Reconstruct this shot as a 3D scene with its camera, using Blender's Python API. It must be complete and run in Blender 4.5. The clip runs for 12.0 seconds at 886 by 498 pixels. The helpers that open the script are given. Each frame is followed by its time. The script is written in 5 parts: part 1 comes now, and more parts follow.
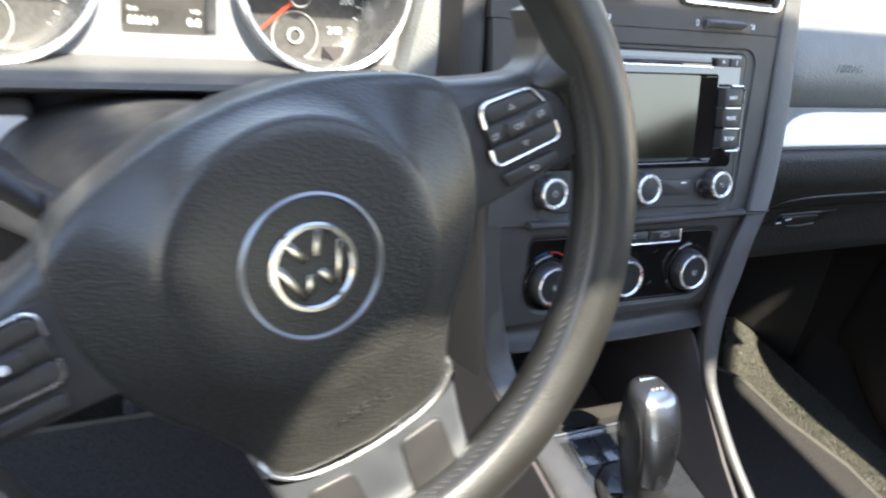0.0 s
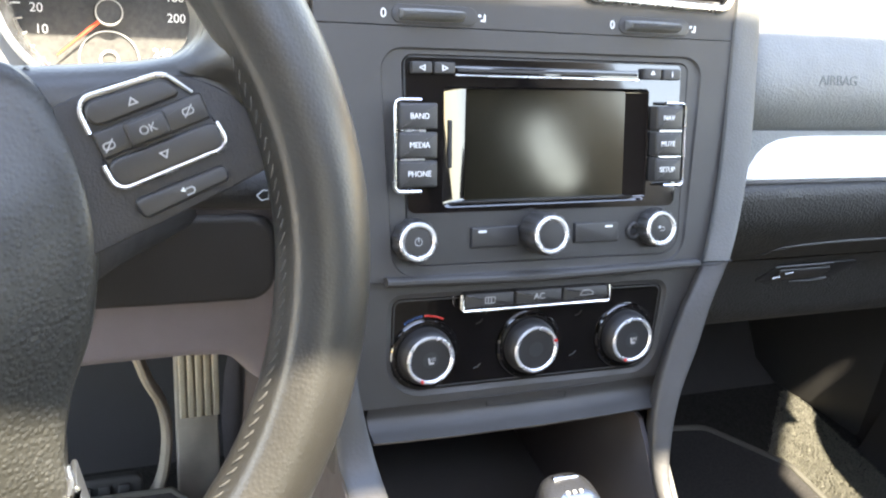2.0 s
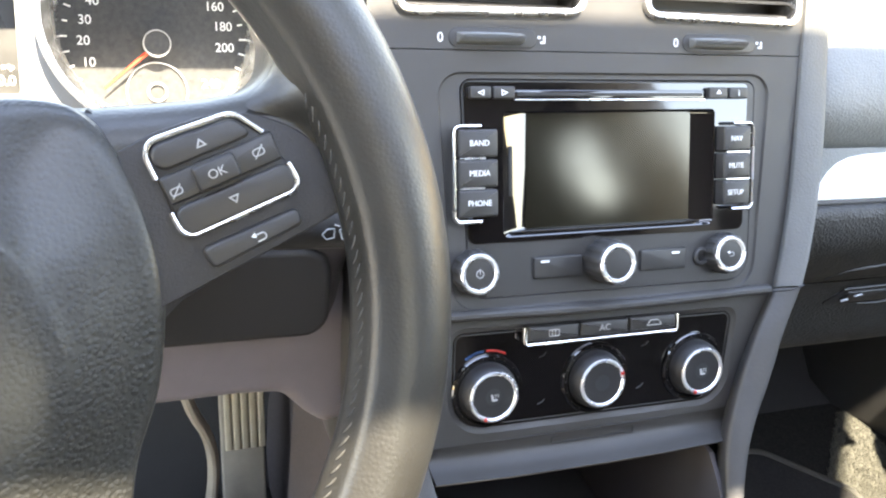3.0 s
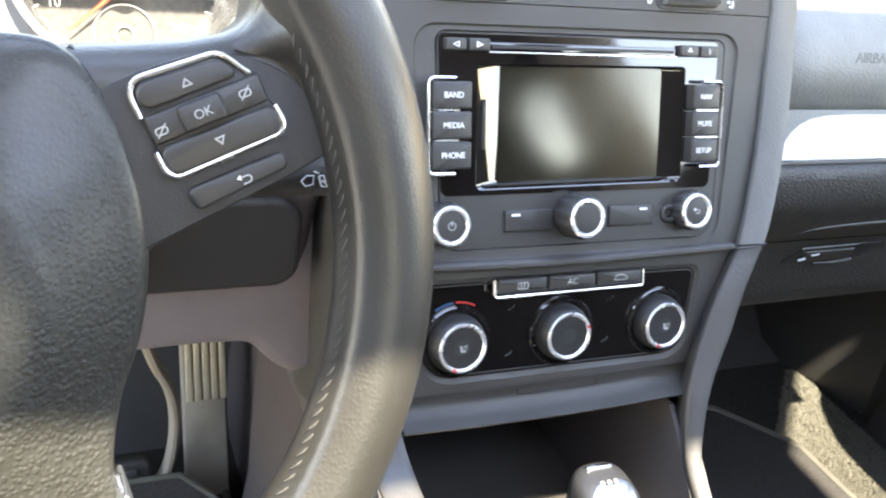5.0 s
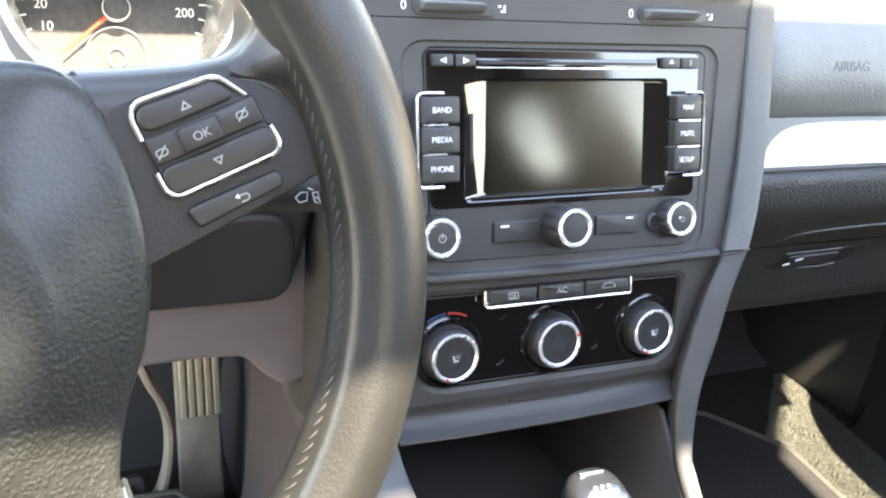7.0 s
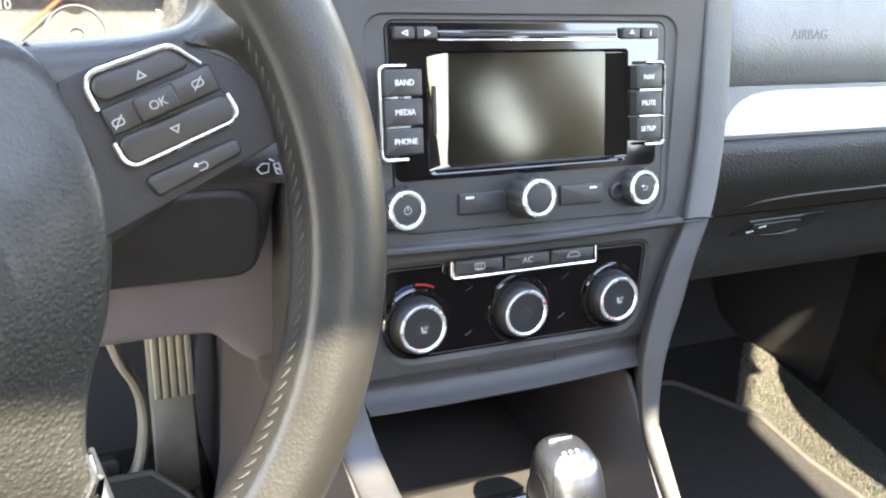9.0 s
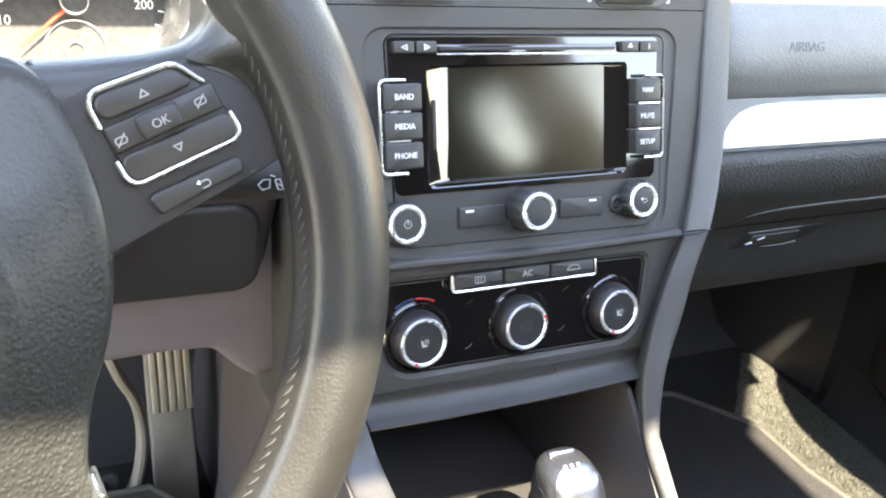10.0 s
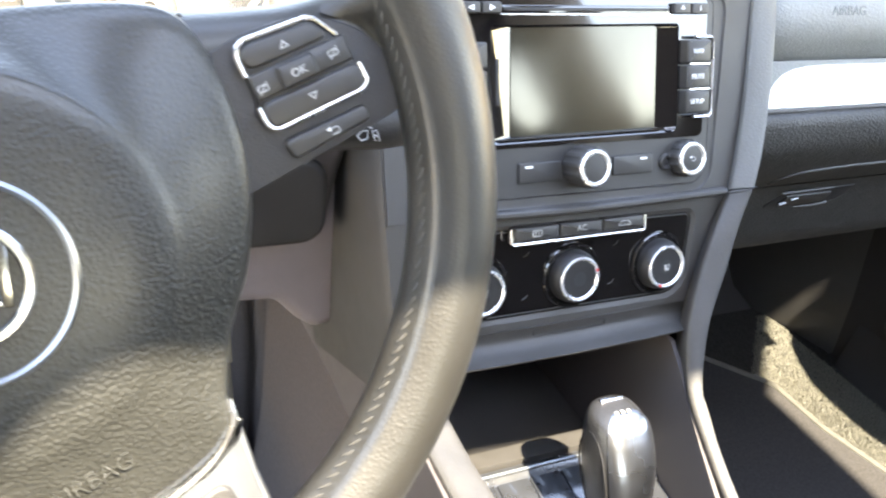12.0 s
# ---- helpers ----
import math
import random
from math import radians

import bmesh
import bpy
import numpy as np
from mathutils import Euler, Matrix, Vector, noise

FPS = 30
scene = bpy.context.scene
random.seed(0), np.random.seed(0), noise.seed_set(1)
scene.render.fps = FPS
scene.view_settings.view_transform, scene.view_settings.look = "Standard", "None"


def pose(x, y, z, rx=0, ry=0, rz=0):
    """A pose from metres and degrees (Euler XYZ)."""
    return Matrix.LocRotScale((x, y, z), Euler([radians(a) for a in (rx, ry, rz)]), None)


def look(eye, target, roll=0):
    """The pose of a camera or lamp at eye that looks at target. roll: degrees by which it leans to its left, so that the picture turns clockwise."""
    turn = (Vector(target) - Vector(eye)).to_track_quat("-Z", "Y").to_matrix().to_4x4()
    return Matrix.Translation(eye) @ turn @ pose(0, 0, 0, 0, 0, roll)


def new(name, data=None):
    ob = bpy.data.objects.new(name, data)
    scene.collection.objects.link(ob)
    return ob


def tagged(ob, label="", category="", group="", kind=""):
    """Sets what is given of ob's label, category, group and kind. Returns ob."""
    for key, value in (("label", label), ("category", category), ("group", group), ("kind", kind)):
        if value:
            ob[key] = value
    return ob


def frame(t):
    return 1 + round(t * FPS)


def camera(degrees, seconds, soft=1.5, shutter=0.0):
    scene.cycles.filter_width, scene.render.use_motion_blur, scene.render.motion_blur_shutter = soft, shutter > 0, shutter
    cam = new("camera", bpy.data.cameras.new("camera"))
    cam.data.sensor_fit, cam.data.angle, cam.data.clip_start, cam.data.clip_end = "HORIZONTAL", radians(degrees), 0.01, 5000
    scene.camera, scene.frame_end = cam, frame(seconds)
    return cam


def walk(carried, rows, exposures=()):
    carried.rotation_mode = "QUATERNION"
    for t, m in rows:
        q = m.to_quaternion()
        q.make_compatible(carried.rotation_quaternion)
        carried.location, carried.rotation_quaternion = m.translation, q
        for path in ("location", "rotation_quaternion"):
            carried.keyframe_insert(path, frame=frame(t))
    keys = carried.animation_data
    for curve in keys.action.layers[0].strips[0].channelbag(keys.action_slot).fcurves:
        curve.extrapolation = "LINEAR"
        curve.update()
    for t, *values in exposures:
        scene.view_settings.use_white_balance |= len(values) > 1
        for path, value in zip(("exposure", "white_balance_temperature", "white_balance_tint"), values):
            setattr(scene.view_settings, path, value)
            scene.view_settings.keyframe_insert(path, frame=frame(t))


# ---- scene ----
# The dash frame: x to the right, y into the dash, z up along the face of the centre stack, which leans 22 degrees.
DASH = pose(0, 0, 0.53, -22, 0, 0)
cam = camera(51.8, 12.0, soft=2.1, shutter=0.4)
EXPOSURE, TINT = 3.76, 22
PATH = [
    (0, (-0.4776, -0.5380, 0.0977), (-0.2346, -0.1143, -0.0092), 2.66),
    (0.2, (-0.4285, -0.5257, 0.1009), (-0.1902, -0.1030, -0.0133), 4.34),
    (0.5, (-0.3724, -0.5044, 0.0891), (-0.1598, -0.0618, -0.0053), 1.82),
    (0.8, (-0.3457, -0.4897, 0.0804), (-0.1450, -0.0425, 0.0068), 1.28),
    (1, (-0.3246, -0.4816, 0.0832), (-0.1251, -0.0310, -0.0015), 2.19),
    (1.2, (-0.3082, -0.4830, 0.0739), (-0.1211, -0.0403, 0.0004), 1.04),
    (1.5, (-0.2995, -0.4872, 0.0816), (-0.1044, -0.0325, 0.0097), 1.62),
    (1.7, (-0.2872, -0.4860, 0.0755), (-0.0993, -0.0400, 0.0270), -0.08),
    (2, (-0.2681, -0.4919, 0.0698), (-0.0781, -0.0351, -0.0019), 0.44),
    (2.3, (-0.2720, -0.4640, 0.0657), (-0.0928, -0.0261, 0.0002), -0.66),
    (2.5, (-0.2714, -0.4679, 0.0702), (-0.0999, -0.0025, 0.0067), -1.03),
    (3, (-0.2762, -0.4644, 0.0756), (-0.1007, -0.0004, 0.0128), -0.84),
    (3.2, (-0.2767, -0.4665, 0.0735), (-0.0946, -0.0051, 0.0104), -0.56),
    (4.8, (-0.2835, -0.4498, 0.0717), (-0.0937, 0.0056, -0.0099), 0.70),
    (5, (-0.2854, -0.4628, 0.0722), (-0.0886, -0.0111, -0.0132), 0.55),
    (5.5, (-0.2876, -0.4695, 0.0726), (-0.0846, -0.0198, -0.0086), 0.16),
    (6, (-0.2923, -0.4695, 0.0707), (-0.0896, -0.0193, -0.0080), -0.48),
    (6.5, (-0.2913, -0.4709, 0.0743), (-0.0891, -0.0203, -0.0034), -0.55),
    (8.5, (-0.2885, -0.4762, 0.0695), (-0.0783, -0.0312, -0.0182), -0.80),
    (9, (-0.2878, -0.4787, 0.0691), (-0.0738, -0.0357, -0.0201), -1.44),
    (9.5, (-0.2885, -0.4762, 0.0732), (-0.0742, -0.0324, -0.0115), -1.47),
    (10, (-0.2893, -0.4773, 0.0711), (-0.0731, -0.0343, -0.0126), -1.62),
    (10.5, (-0.2914, -0.4795, 0.0617), (-0.0739, -0.0383, -0.0282), -1.63),
    (11, (-0.2954, -0.4856, 0.0591), (-0.0762, -0.0472, -0.0397), -1.87),
    (11.5, (-0.3017, -0.4908, 0.0632), (-0.0862, -0.0515, -0.0399), -0.45),
    (12, (-0.3342, -0.4803, 0.0677), (-0.1183, -0.0408, -0.0335), -1.26),
]
walk(cam, [(t, DASH @ look(eye, target, roll)) for t, eye, target, roll in PATH], exposures=[(t, EXPOSURE + stops, kelvin, TINT) for t, stops, kelvin in ((0, -1.05, 7050), (0.5, -0.9, 7150), (1, -0.6, 7350), (1.5, -0.3, 7550), (2, -0.15, 7650), (2.5, 0.03, 7700), (6, 0.05, 7700), (11, 0.05, 7700), (11.5, 0.1, 7750), (12, 0.25, 7800))])

# ---------------------------------------------------------------- light
SUN_TRAVEL = Vector((-0.03, 0.62, -1.0)).normalized()
world = bpy.data.worlds.new("sky")
world.use_nodes = True
scene.world = world
wn = world.node_tree.nodes
sky = wn.new("ShaderNodeTexSky")
sky.sky_type, sky.sun_disc = "NISHITA", False
sky.dust_density, sky.air_density = 0.2, 1.8
to_sun = -SUN_TRAVEL
sky.sun_elevation = math.asin(to_sun.z)
sky.sun_rotation = math.atan2(to_sun.x, to_sun.y)
wn["Background"].inputs["Strength"].default_value = 0.15
world.node_tree.links.new(sky.outputs["Color"], wn["Background"].inputs["Color"])
sun = new("sun", bpy.data.lights.new("sun", "SUN"))
sun.data.energy, sun.data.angle, sun.data.color = 3.0, radians(0.9), (0.96, 1.0, 0.85)
sun.matrix_world = look((0, 0, 3), Vector((0, 0, 3)) + SUN_TRAVEL)


# ---------------------------------------------------------------- materials
def material(name, colour, rough=0.5, metal=0.0, vary=0.15, spots=60.0, grain=0.0, grain_scale=900.0, cells=False, coat=0.0, spec=0.5, wear=0.0, sheen=0.0, coat_rough=0.05):
    m = bpy.data.materials.new(name)
    m.use_nodes = True
    n, l = m.node_tree.nodes, m.node_tree.links
    b = n["Principled BSDF"]
    b.inputs["Metallic"].default_value = metal
    b.inputs["Coat Weight"].default_value = coat
    b.inputs["Coat Roughness"].default_value = coat_rough
    b.inputs["Sheen Weight"].default_value = sheen
    b.inputs["Sheen Roughness"].default_value = 0.35
    b.inputs["Specular IOR Level"].default_value = spec
    at = n.new("ShaderNodeTexCoord")
    big = n.new("ShaderNodeTexNoise")
    big.inputs["Scale"].default_value, big.inputs["Detail"].default_value = spots, 4
    l.new(at.outputs["Object"], big.inputs["Vector"])
    fine = n.new("ShaderNodeTexNoise")
    fine.inputs["Scale"].default_value, fine.inputs["Detail"].default_value = grain_scale * 1.7, 2
    l.new(at.outputs["Object"], fine.inputs["Vector"])
    both = n.new("ShaderNodeMath")
    both.operation = "MULTIPLY_ADD"
    both.inputs[1].default_value = 0.5
    l.new(fine.outputs["Fac"], both.inputs[0])
    l.new(big.outputs["Fac"], both.inputs[2])
    ramp = n.new("ShaderNodeMapRange")
    ramp.inputs["From Min"].default_value, ramp.inputs["From Max"].default_value = 0.45, 1.05
    ramp.inputs["To Min"].default_value, ramp.inputs["To Max"].default_value = 1 - vary, 1 + vary
    l.new(both.outputs["Value"], ramp.inputs["Value"])
    tint = n.new("ShaderNodeVectorMath")
    tint.operation = "SCALE"
    tint.inputs[0].default_value = colour
    l.new(ramp.outputs["Result"], tint.inputs["Scale"])
    l.new(tint.outputs["Vector"], b.inputs["Base Color"])
    gloss = n.new("ShaderNodeMapRange")
    gloss.inputs["From Min"].default_value, gloss.inputs["From Max"].default_value = 0.3, 0.7
    gloss.inputs["To Min"].default_value, gloss.inputs["To Max"].default_value = max(0.0, rough - 0.06 - wear), min(1.0, rough + 0.06)
    l.new(big.outputs["Fac"], gloss.inputs["Value"])
    l.new(gloss.outputs["Result"], b.inputs["Roughness"])
    if grain:
        bump = n.new("ShaderNodeBump")
        bump.inputs["Strength"].default_value, bump.inputs["Distance"].default_value = grain, 0.0006
        if cells:
            v = n.new("ShaderNodeTexVoronoi")
            v.feature = "F1"
            v.inputs["Scale"].default_value = grain_scale
            pebble = n.new("ShaderNodeMapRange")
            pebble.interpolation_type = "SMOOTHSTEP"
            pebble.inputs["From Min"].default_value, pebble.inputs["From Max"].default_value = 0.78, 0.05
            warp = n.new("ShaderNodeVectorMath")
            warp.operation = "MULTIPLY_ADD"
            warp.inputs[1].default_value = (0.0004, 0.0004, 0.0004)
            l.new(fine.outputs["Color"], warp.inputs[0])
            l.new(at.outputs["Object"], warp.inputs[2])
            l.new(warp.outputs["Vector"], v.inputs["Vector"])
            l.new(v.outputs["Distance"], pebble.inputs["Value"])
            l.new(pebble.outputs["Result"], bump.inputs["Height"])
        else:
            f = n.new("ShaderNodeTexNoise")
            f.inputs["Scale"].default_value, f.inputs["Detail"].default_value = grain_scale, 3
            l.new(at.outputs["Object"], f.inputs["Vector"])
            l.new(f.outputs["Fac"], bump.inputs["Height"])
        l.new(bump.outputs["Normal"], b.inputs["Normal"])
    return m


STACK_GREY = material("stack_grey_plastic", (0.0415, 0.0388, 0.0362), 0.52, grain=0.25, grain_scale=1500, vary=0.12)
# same plastic as TRIM_GREY, paler for the light on the upper trim
TRIM_LIT = material("pillar_plastic_lit", (0.098, 0.098, 0.094), 0.5, grain=0.25, grain_scale=620, cells=True, vary=0.1)
TRIM_GREY = material("pillar_grey_plastic", (0.045, 0.0432, 0.0415), 0.46, spec=0.55, grain=0.12, grain_scale=420, cells=True, vary=0.1)
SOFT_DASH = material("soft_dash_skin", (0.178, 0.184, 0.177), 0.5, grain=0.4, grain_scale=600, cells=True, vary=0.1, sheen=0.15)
DASH_LETTER = material("moulded_letter_grey", (0.095, 0.102, 0.104), 0.5, vary=0.1)
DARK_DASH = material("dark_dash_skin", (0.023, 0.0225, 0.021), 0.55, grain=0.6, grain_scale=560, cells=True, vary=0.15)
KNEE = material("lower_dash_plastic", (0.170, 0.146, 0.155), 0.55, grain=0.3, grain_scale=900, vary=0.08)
# lower dash plastic again, darkened to carry the shade of the side panels
KNEE_SHADED = material("lower_dash_plastic_shaded", (0.070, 0.061, 0.062), 0.55, grain=0.3, grain_scale=900, vary=0.08)
SHROUD = material("column_cover_plastic", (0.024, 0.0225, 0.0225), 0.5, grain=0.4, grain_scale=1100, vary=0.12)
PAD = material("airbag_cover_skin", (0.0240, 0.0240, 0.0212), 0.5, coat=0.7, coat_rough=0.30, grain=0.6, grain_scale=600, cells=True, vary=0.12, spec=0.3)
LEATHER = material("wheel_rim_leather", (0.0185, 0.0174, 0.0150), 0.45, coat=0.4, coat_rough=0.36, grain=0.12, grain_scale=700, cells=True, vary=0.12, spots=25, wear=0.02, spec=0.6)
KNOB_SILVER = material("knob_silver", (0.30, 0.31, 0.33), 0.27, metal=1.0, vary=0.03, spots=12)
KNOB_LEATHER = material("knob_leather", (0.018, 0.018, 0.019), 0.36, grain=0.2, grain_scale=700, cells=True, vary=0.12)
BLACK = material("matt_black_plastic", (0.014, 0.0135, 0.014), 0.5, grain=0.2, grain_scale=1500)
BUTTON = material("button_plastic", (0.030, 0.0285, 0.0275), 0.42, grain=0.15, grain_scale=2000, vary=0.1)
CAP = material("knob_cap_plastic", (0.024, 0.025, 0.027), 0.4, grain=0.15, grain_scale=2000, vary=0.1)
SWITCH = material("switch_plastic", (0.026, 0.028, 0.032), 0.3, coat=1.0, coat_rough=0.12, grain=0.05, grain_scale=2000, vary=0.1)
PIANO = material("piano_black", (0.006, 0.005, 0.005), 0.06, coat=1.0, vary=0.3)
BADGE = material("badge_chrome", (0.40, 0.40, 0.40), 0.16, metal=1.0, vary=0.05)
CHROME = material("chrome", (0.86, 0.86, 0.86), 0.26, metal=1.0, vary=0.05)
THUMB = material("thumbwheel_plastic", (0.13, 0.132, 0.13), 0.4, vary=0.1)
RING = material("bright_ring_metal", (0.84, 0.84, 0.84), 0.27, metal=0.72, vary=0.05)
SATIN = material("satin_silver", (0.27, 0.285, 0.30), 0.34, metal=0.85, vary=0.06, grain=0.05, grain_scale=2500)
SILVER_TRIM = material("silver_trim_paint", (0.86, 0.86, 0.84), 0.38, metal=0.2, vary=0.04)
PRINT = material("white_print", (0.78, 0.78, 0.76), 0.6, vary=0.05)
PALE_PRINT = material("grey_print", (0.36, 0.36, 0.35), 0.6, vary=0.05)
RED = material("red_print", (0.55, 0.03, 0.02), 0.5)
BLUE = material("blue_print", (0.03, 0.12, 0.30), 0.5)
SCREEN = material("screen_glass", (0.012, 0.011, 0.0075), 0.12, vary=0.05, spots=8, spec=1.0)
THREAD = material("stitching_thread", (0.060, 0.057, 0.052), 0.8, vary=0.5, spots=600)
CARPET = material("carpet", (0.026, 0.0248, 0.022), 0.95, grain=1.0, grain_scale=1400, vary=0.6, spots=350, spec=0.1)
# same carpet, much paler: sunlight is put into the pile's colour
PILE_SUNLIT = material("sunlit_carpet_pile", (0.140, 0.135, 0.112), 0.9, vary=0.7, spots=500, spec=0.15)
MAT = material("floor_mat_textile", (0.038, 0.036, 0.035), 0.95, grain=1.0, grain_scale=1600, vary=0.35, spots=300, spec=0.1)
TUNNEL = material("tunnel_carpet", (0.072, 0.062, 0.063), 0.95, grain=0.8, grain_scale=1500, vary=0.25, spots=300, spec=0.1)
EDGING = material("mat_edging", (0.070, 0.067, 0.056), 0.8, grain=0.6, grain_scale=1500)
STEEL = material("brushed_pedal_steel", (0.40, 0.35, 0.27), 0.5, metal=0.35, grain=0.3, grain_scale=900, vary=0.12)
PEDAL_PLASTIC = material("pedal_plastic", (0.23, 0.20, 0.165), 0.55, grain=0.3, grain_scale=900)
RUBBER = material("rubber", (0.018, 0.018, 0.018), 0.7, grain=0.3, grain_scale=900)
HEADLINER = material("headliner_cloth", (0.28, 0.27, 0.26), 0.9, grain=0.5, grain_scale=900)
# for unseen cabin walls, pale so the wheel rim mirrors something bright
BOUNCE_LINING = material("pale_bounce_lining", (0.28, 0.25, 0.23), 0.8, grain=0.3, grain_scale=500)
CABIN = material("cabin_lining", (0.028, 0.0255, 0.0245), 0.8, grain=0.3, grain_scale=500)
GAUGE = material("gauge_face", (0.034, 0.033, 0.031), 0.5, vary=0.45, spots=350)
NEEDLE = material("needle_red", (0.75, 0.06, 0.02), 0.5)
GAUGE_SILVER = material("gauge_ring_silver", (0.70, 0.70, 0.69), 0.25, metal=0.9)
CLUSTER = material("cluster_surround", (0.27, 0.27, 0.27), 0.4, metal=0.3, vary=0.05)
LCD = material("lcd_panel", (0.05, 0.048, 0.045), 0.3)
SCREEN.node_tree.nodes["Principled BSDF"].inputs["Specular Tint"].default_value = (1.0, 0.92, 0.76, 1)


# ---------------------------------------------------------------- mesh tools
WORLD = Matrix.Identity(4)


def thing(name, label, category, frame_m=None, group="", kind=""):
    ob = new(name)
    ob.empty_display_size = 0.02
    ob.matrix_basis = (DASH if frame_m is None else frame_m)
    return tagged(ob, label, category, group, kind)


def finish(bm, name, mat, sharp=35):
    bmesh.ops.remove_doubles(bm, verts=bm.verts, dist=1e-6)
    bmesh.ops.recalc_face_normals(bm, faces=bm.faces)
    me = bpy.data.meshes.new(name)
    bm.to_mesh(me)
    bm.free()
    me.materials.append(mat)
    me.polygons.foreach_set("use_smooth", [len(p.vertices) < 5 for p in me.polygons])
    me.set_sharp_from_angle(angle=radians(sharp))
    return me


def part(name, bm, mat, parent, label="", sharp=35):
    """Links a bmesh, written in the frame of its top thing, as one mesh under a thing or a part."""
    ob = new(name, finish(bm, name, mat, sharp))
    ob.parent = parent
    if label:
        ob["label"] = label
    return ob


def solid(name, bm, mat, label, category, kind="", frame_m=None, group="", sharp=35):
    """One mesh that is a thing by itself."""
    ob = new(name, finish(bm, name, mat, sharp))
    ob.matrix_basis = DASH if frame_m is None else frame_m
    return tagged(ob, label, category, group, kind)


def loft(bm, loops, cap0=False, cap1=False, closed=True):
    rings = [[bm.verts.new(p) for p in loop] for loop in loops]
    n = len(rings[0])
    for a, b in zip(rings, rings[1:]):
        for i in range(n if closed else n - 1):
            j = (i + 1) % n
            bm.faces.new((a[i], a[j], b[j], b[i]))
    if cap0:
        bm.faces.new(rings[0])
    if cap1:
        bm.faces.new(rings[-1])
    return bm


def rounded(points, radii, n=6):
    """A polygon's corners rounded; radii: one number or one for each corner."""
    out, m = [], len(points)
    for i, p in enumerate(points):
        r = radii if isinstance(radii, (int, float)) else radii[i]
        p = Vector(p)
        a, b = (Vector(points[i - 1]) - p), (Vector(points[(i + 1) % m]) - p)
        if r <= 0:
            out.append(tuple(p))
            continue
        a_n, b_n = a.normalized(), b.normalized()
        half = math.acos(max(-1, min(1, a_n.dot(b_n)))) / 2
        cut = min(r / math.tan(half), 0.49 * a.length, 0.49 * b.length)
        r = cut * math.tan(half)
        c = p + (a_n + b_n).normalized() * (r / math.sin(half))
        s, e = p + a_n * cut - c, p + b_n * cut - c
        turn = math.atan2(s.x * e.y - s.y * e.x, s.dot(e))
        for k in range(n + 1):
            w = turn * k / n
            out.append((c.x + s.x * math.cos(w) - s.y * math.sin(w), c.y + s.x * math.sin(w) + s.y * math.cos(w)))
    return out


def rrect(x0, x1, z0, z1, r, n=6):
    return rounded([(x0, z0), (x1, z0), (x1, z1), (x0, z1)], r, n)


def inset(points, d):
    """Moves a polygon's outline inwards by d."""
    m, out = len(points), []
    area = sum(points[i - 1][0] * points[i][1] - points[i][0] * points[i - 1][1] for i in range(m))
    s = 1 if area > 0 else -1
    for i in range(m):
        p, q, r = Vector(points[i - 1]), Vector(points[i]), Vector(points[(i + 1) % m])
        u, v = (q - p), (r - q)
        if u.length < 1e-9 or v.length < 1e-9:
            u = v = r - p
        u, v = u.normalized(), v.normalized()
        nrm = Vector((-(u.y + v.y), u.x + v.x)) * s
        if nrm.length < 1e-6:
            out.append(tuple(q))
            continue
        nrm.normalize()
        k = max(0.5, nrm.dot(Vector((-u.y, u.x)) * s))
        out.append(tuple(q + nrm * (d / k)))
    return out


def flat(points, y):
    return [(x, y, z) for x, z in points]


def slab(bm, outline, y_front, y_back, bevel=0.001, dome=0.0):
    """A plate with a rounded front edge; dome lifts its middle towards the driver."""
    loops = [flat(outline, y_back), flat(outline, y_front + bevel)]
    for k in (0.35, 0.7, 1.0) if bevel < 0.004 else (0.15, 0.3, 0.45, 0.6, 0.75, 0.9, 1.0):
        w = k * math.pi / 2
        loops.append(flat(inset(outline, bevel * (1 - math.cos(w))), y_front + bevel * (1 - math.sin(w))))
    if dome:
        cx, cz = (sum(p[0] for p in outline) / len(outline)), (sum(p[1] for p in outline) / len(outline))
        base = inset(outline, bevel)
        for f in (0.85, 0.6, 0.3, 0.05):
            loops.append([(cx + (x - cx) * f, y_front - dome * (1 - f * f), cz + (z - cz) * f) for x, z in base])
    return loft(bm, loops, True, True)


def band(bm, outer, inner, y_front, y_back, bevel=0.0008):
    """A frame between two outlines of equal count, with rounded edges."""
    loops = [flat(outer, y_back), flat(outer, y_front + bevel), flat(inset(outer, bevel * 0.3), y_front + bevel * 0.3), flat(inset(outer, bevel), y_front),
             flat(inset(inner, -bevel), y_front), flat(inset(inner, -bevel * 0.3), y_front + bevel * 0.3), flat(inner, y_front + bevel), flat(inner, y_back)]
    loft(bm, loops + loops[:1])
    return bm


def lathe(bm, centre, profile, n=48, cap0=False, cap1=True, ribs=0, rib=0.0):
    """profile: (radius, y) from back to front round the axis through centre = (x, z)."""
    loops = []
    for r, y in profile:
        loop = []
        for k in range(n):
            rr = r + (rib if ribs and (k * ribs // n) % 2 else 0.0)
            w = 2 * math.pi * k / n
            loop.append((centre[0] + rr * math.cos(w), y, centre[1] + rr * math.sin(w)))
        loops.append(loop)
    return loft(bm, loops, cap0, cap1)


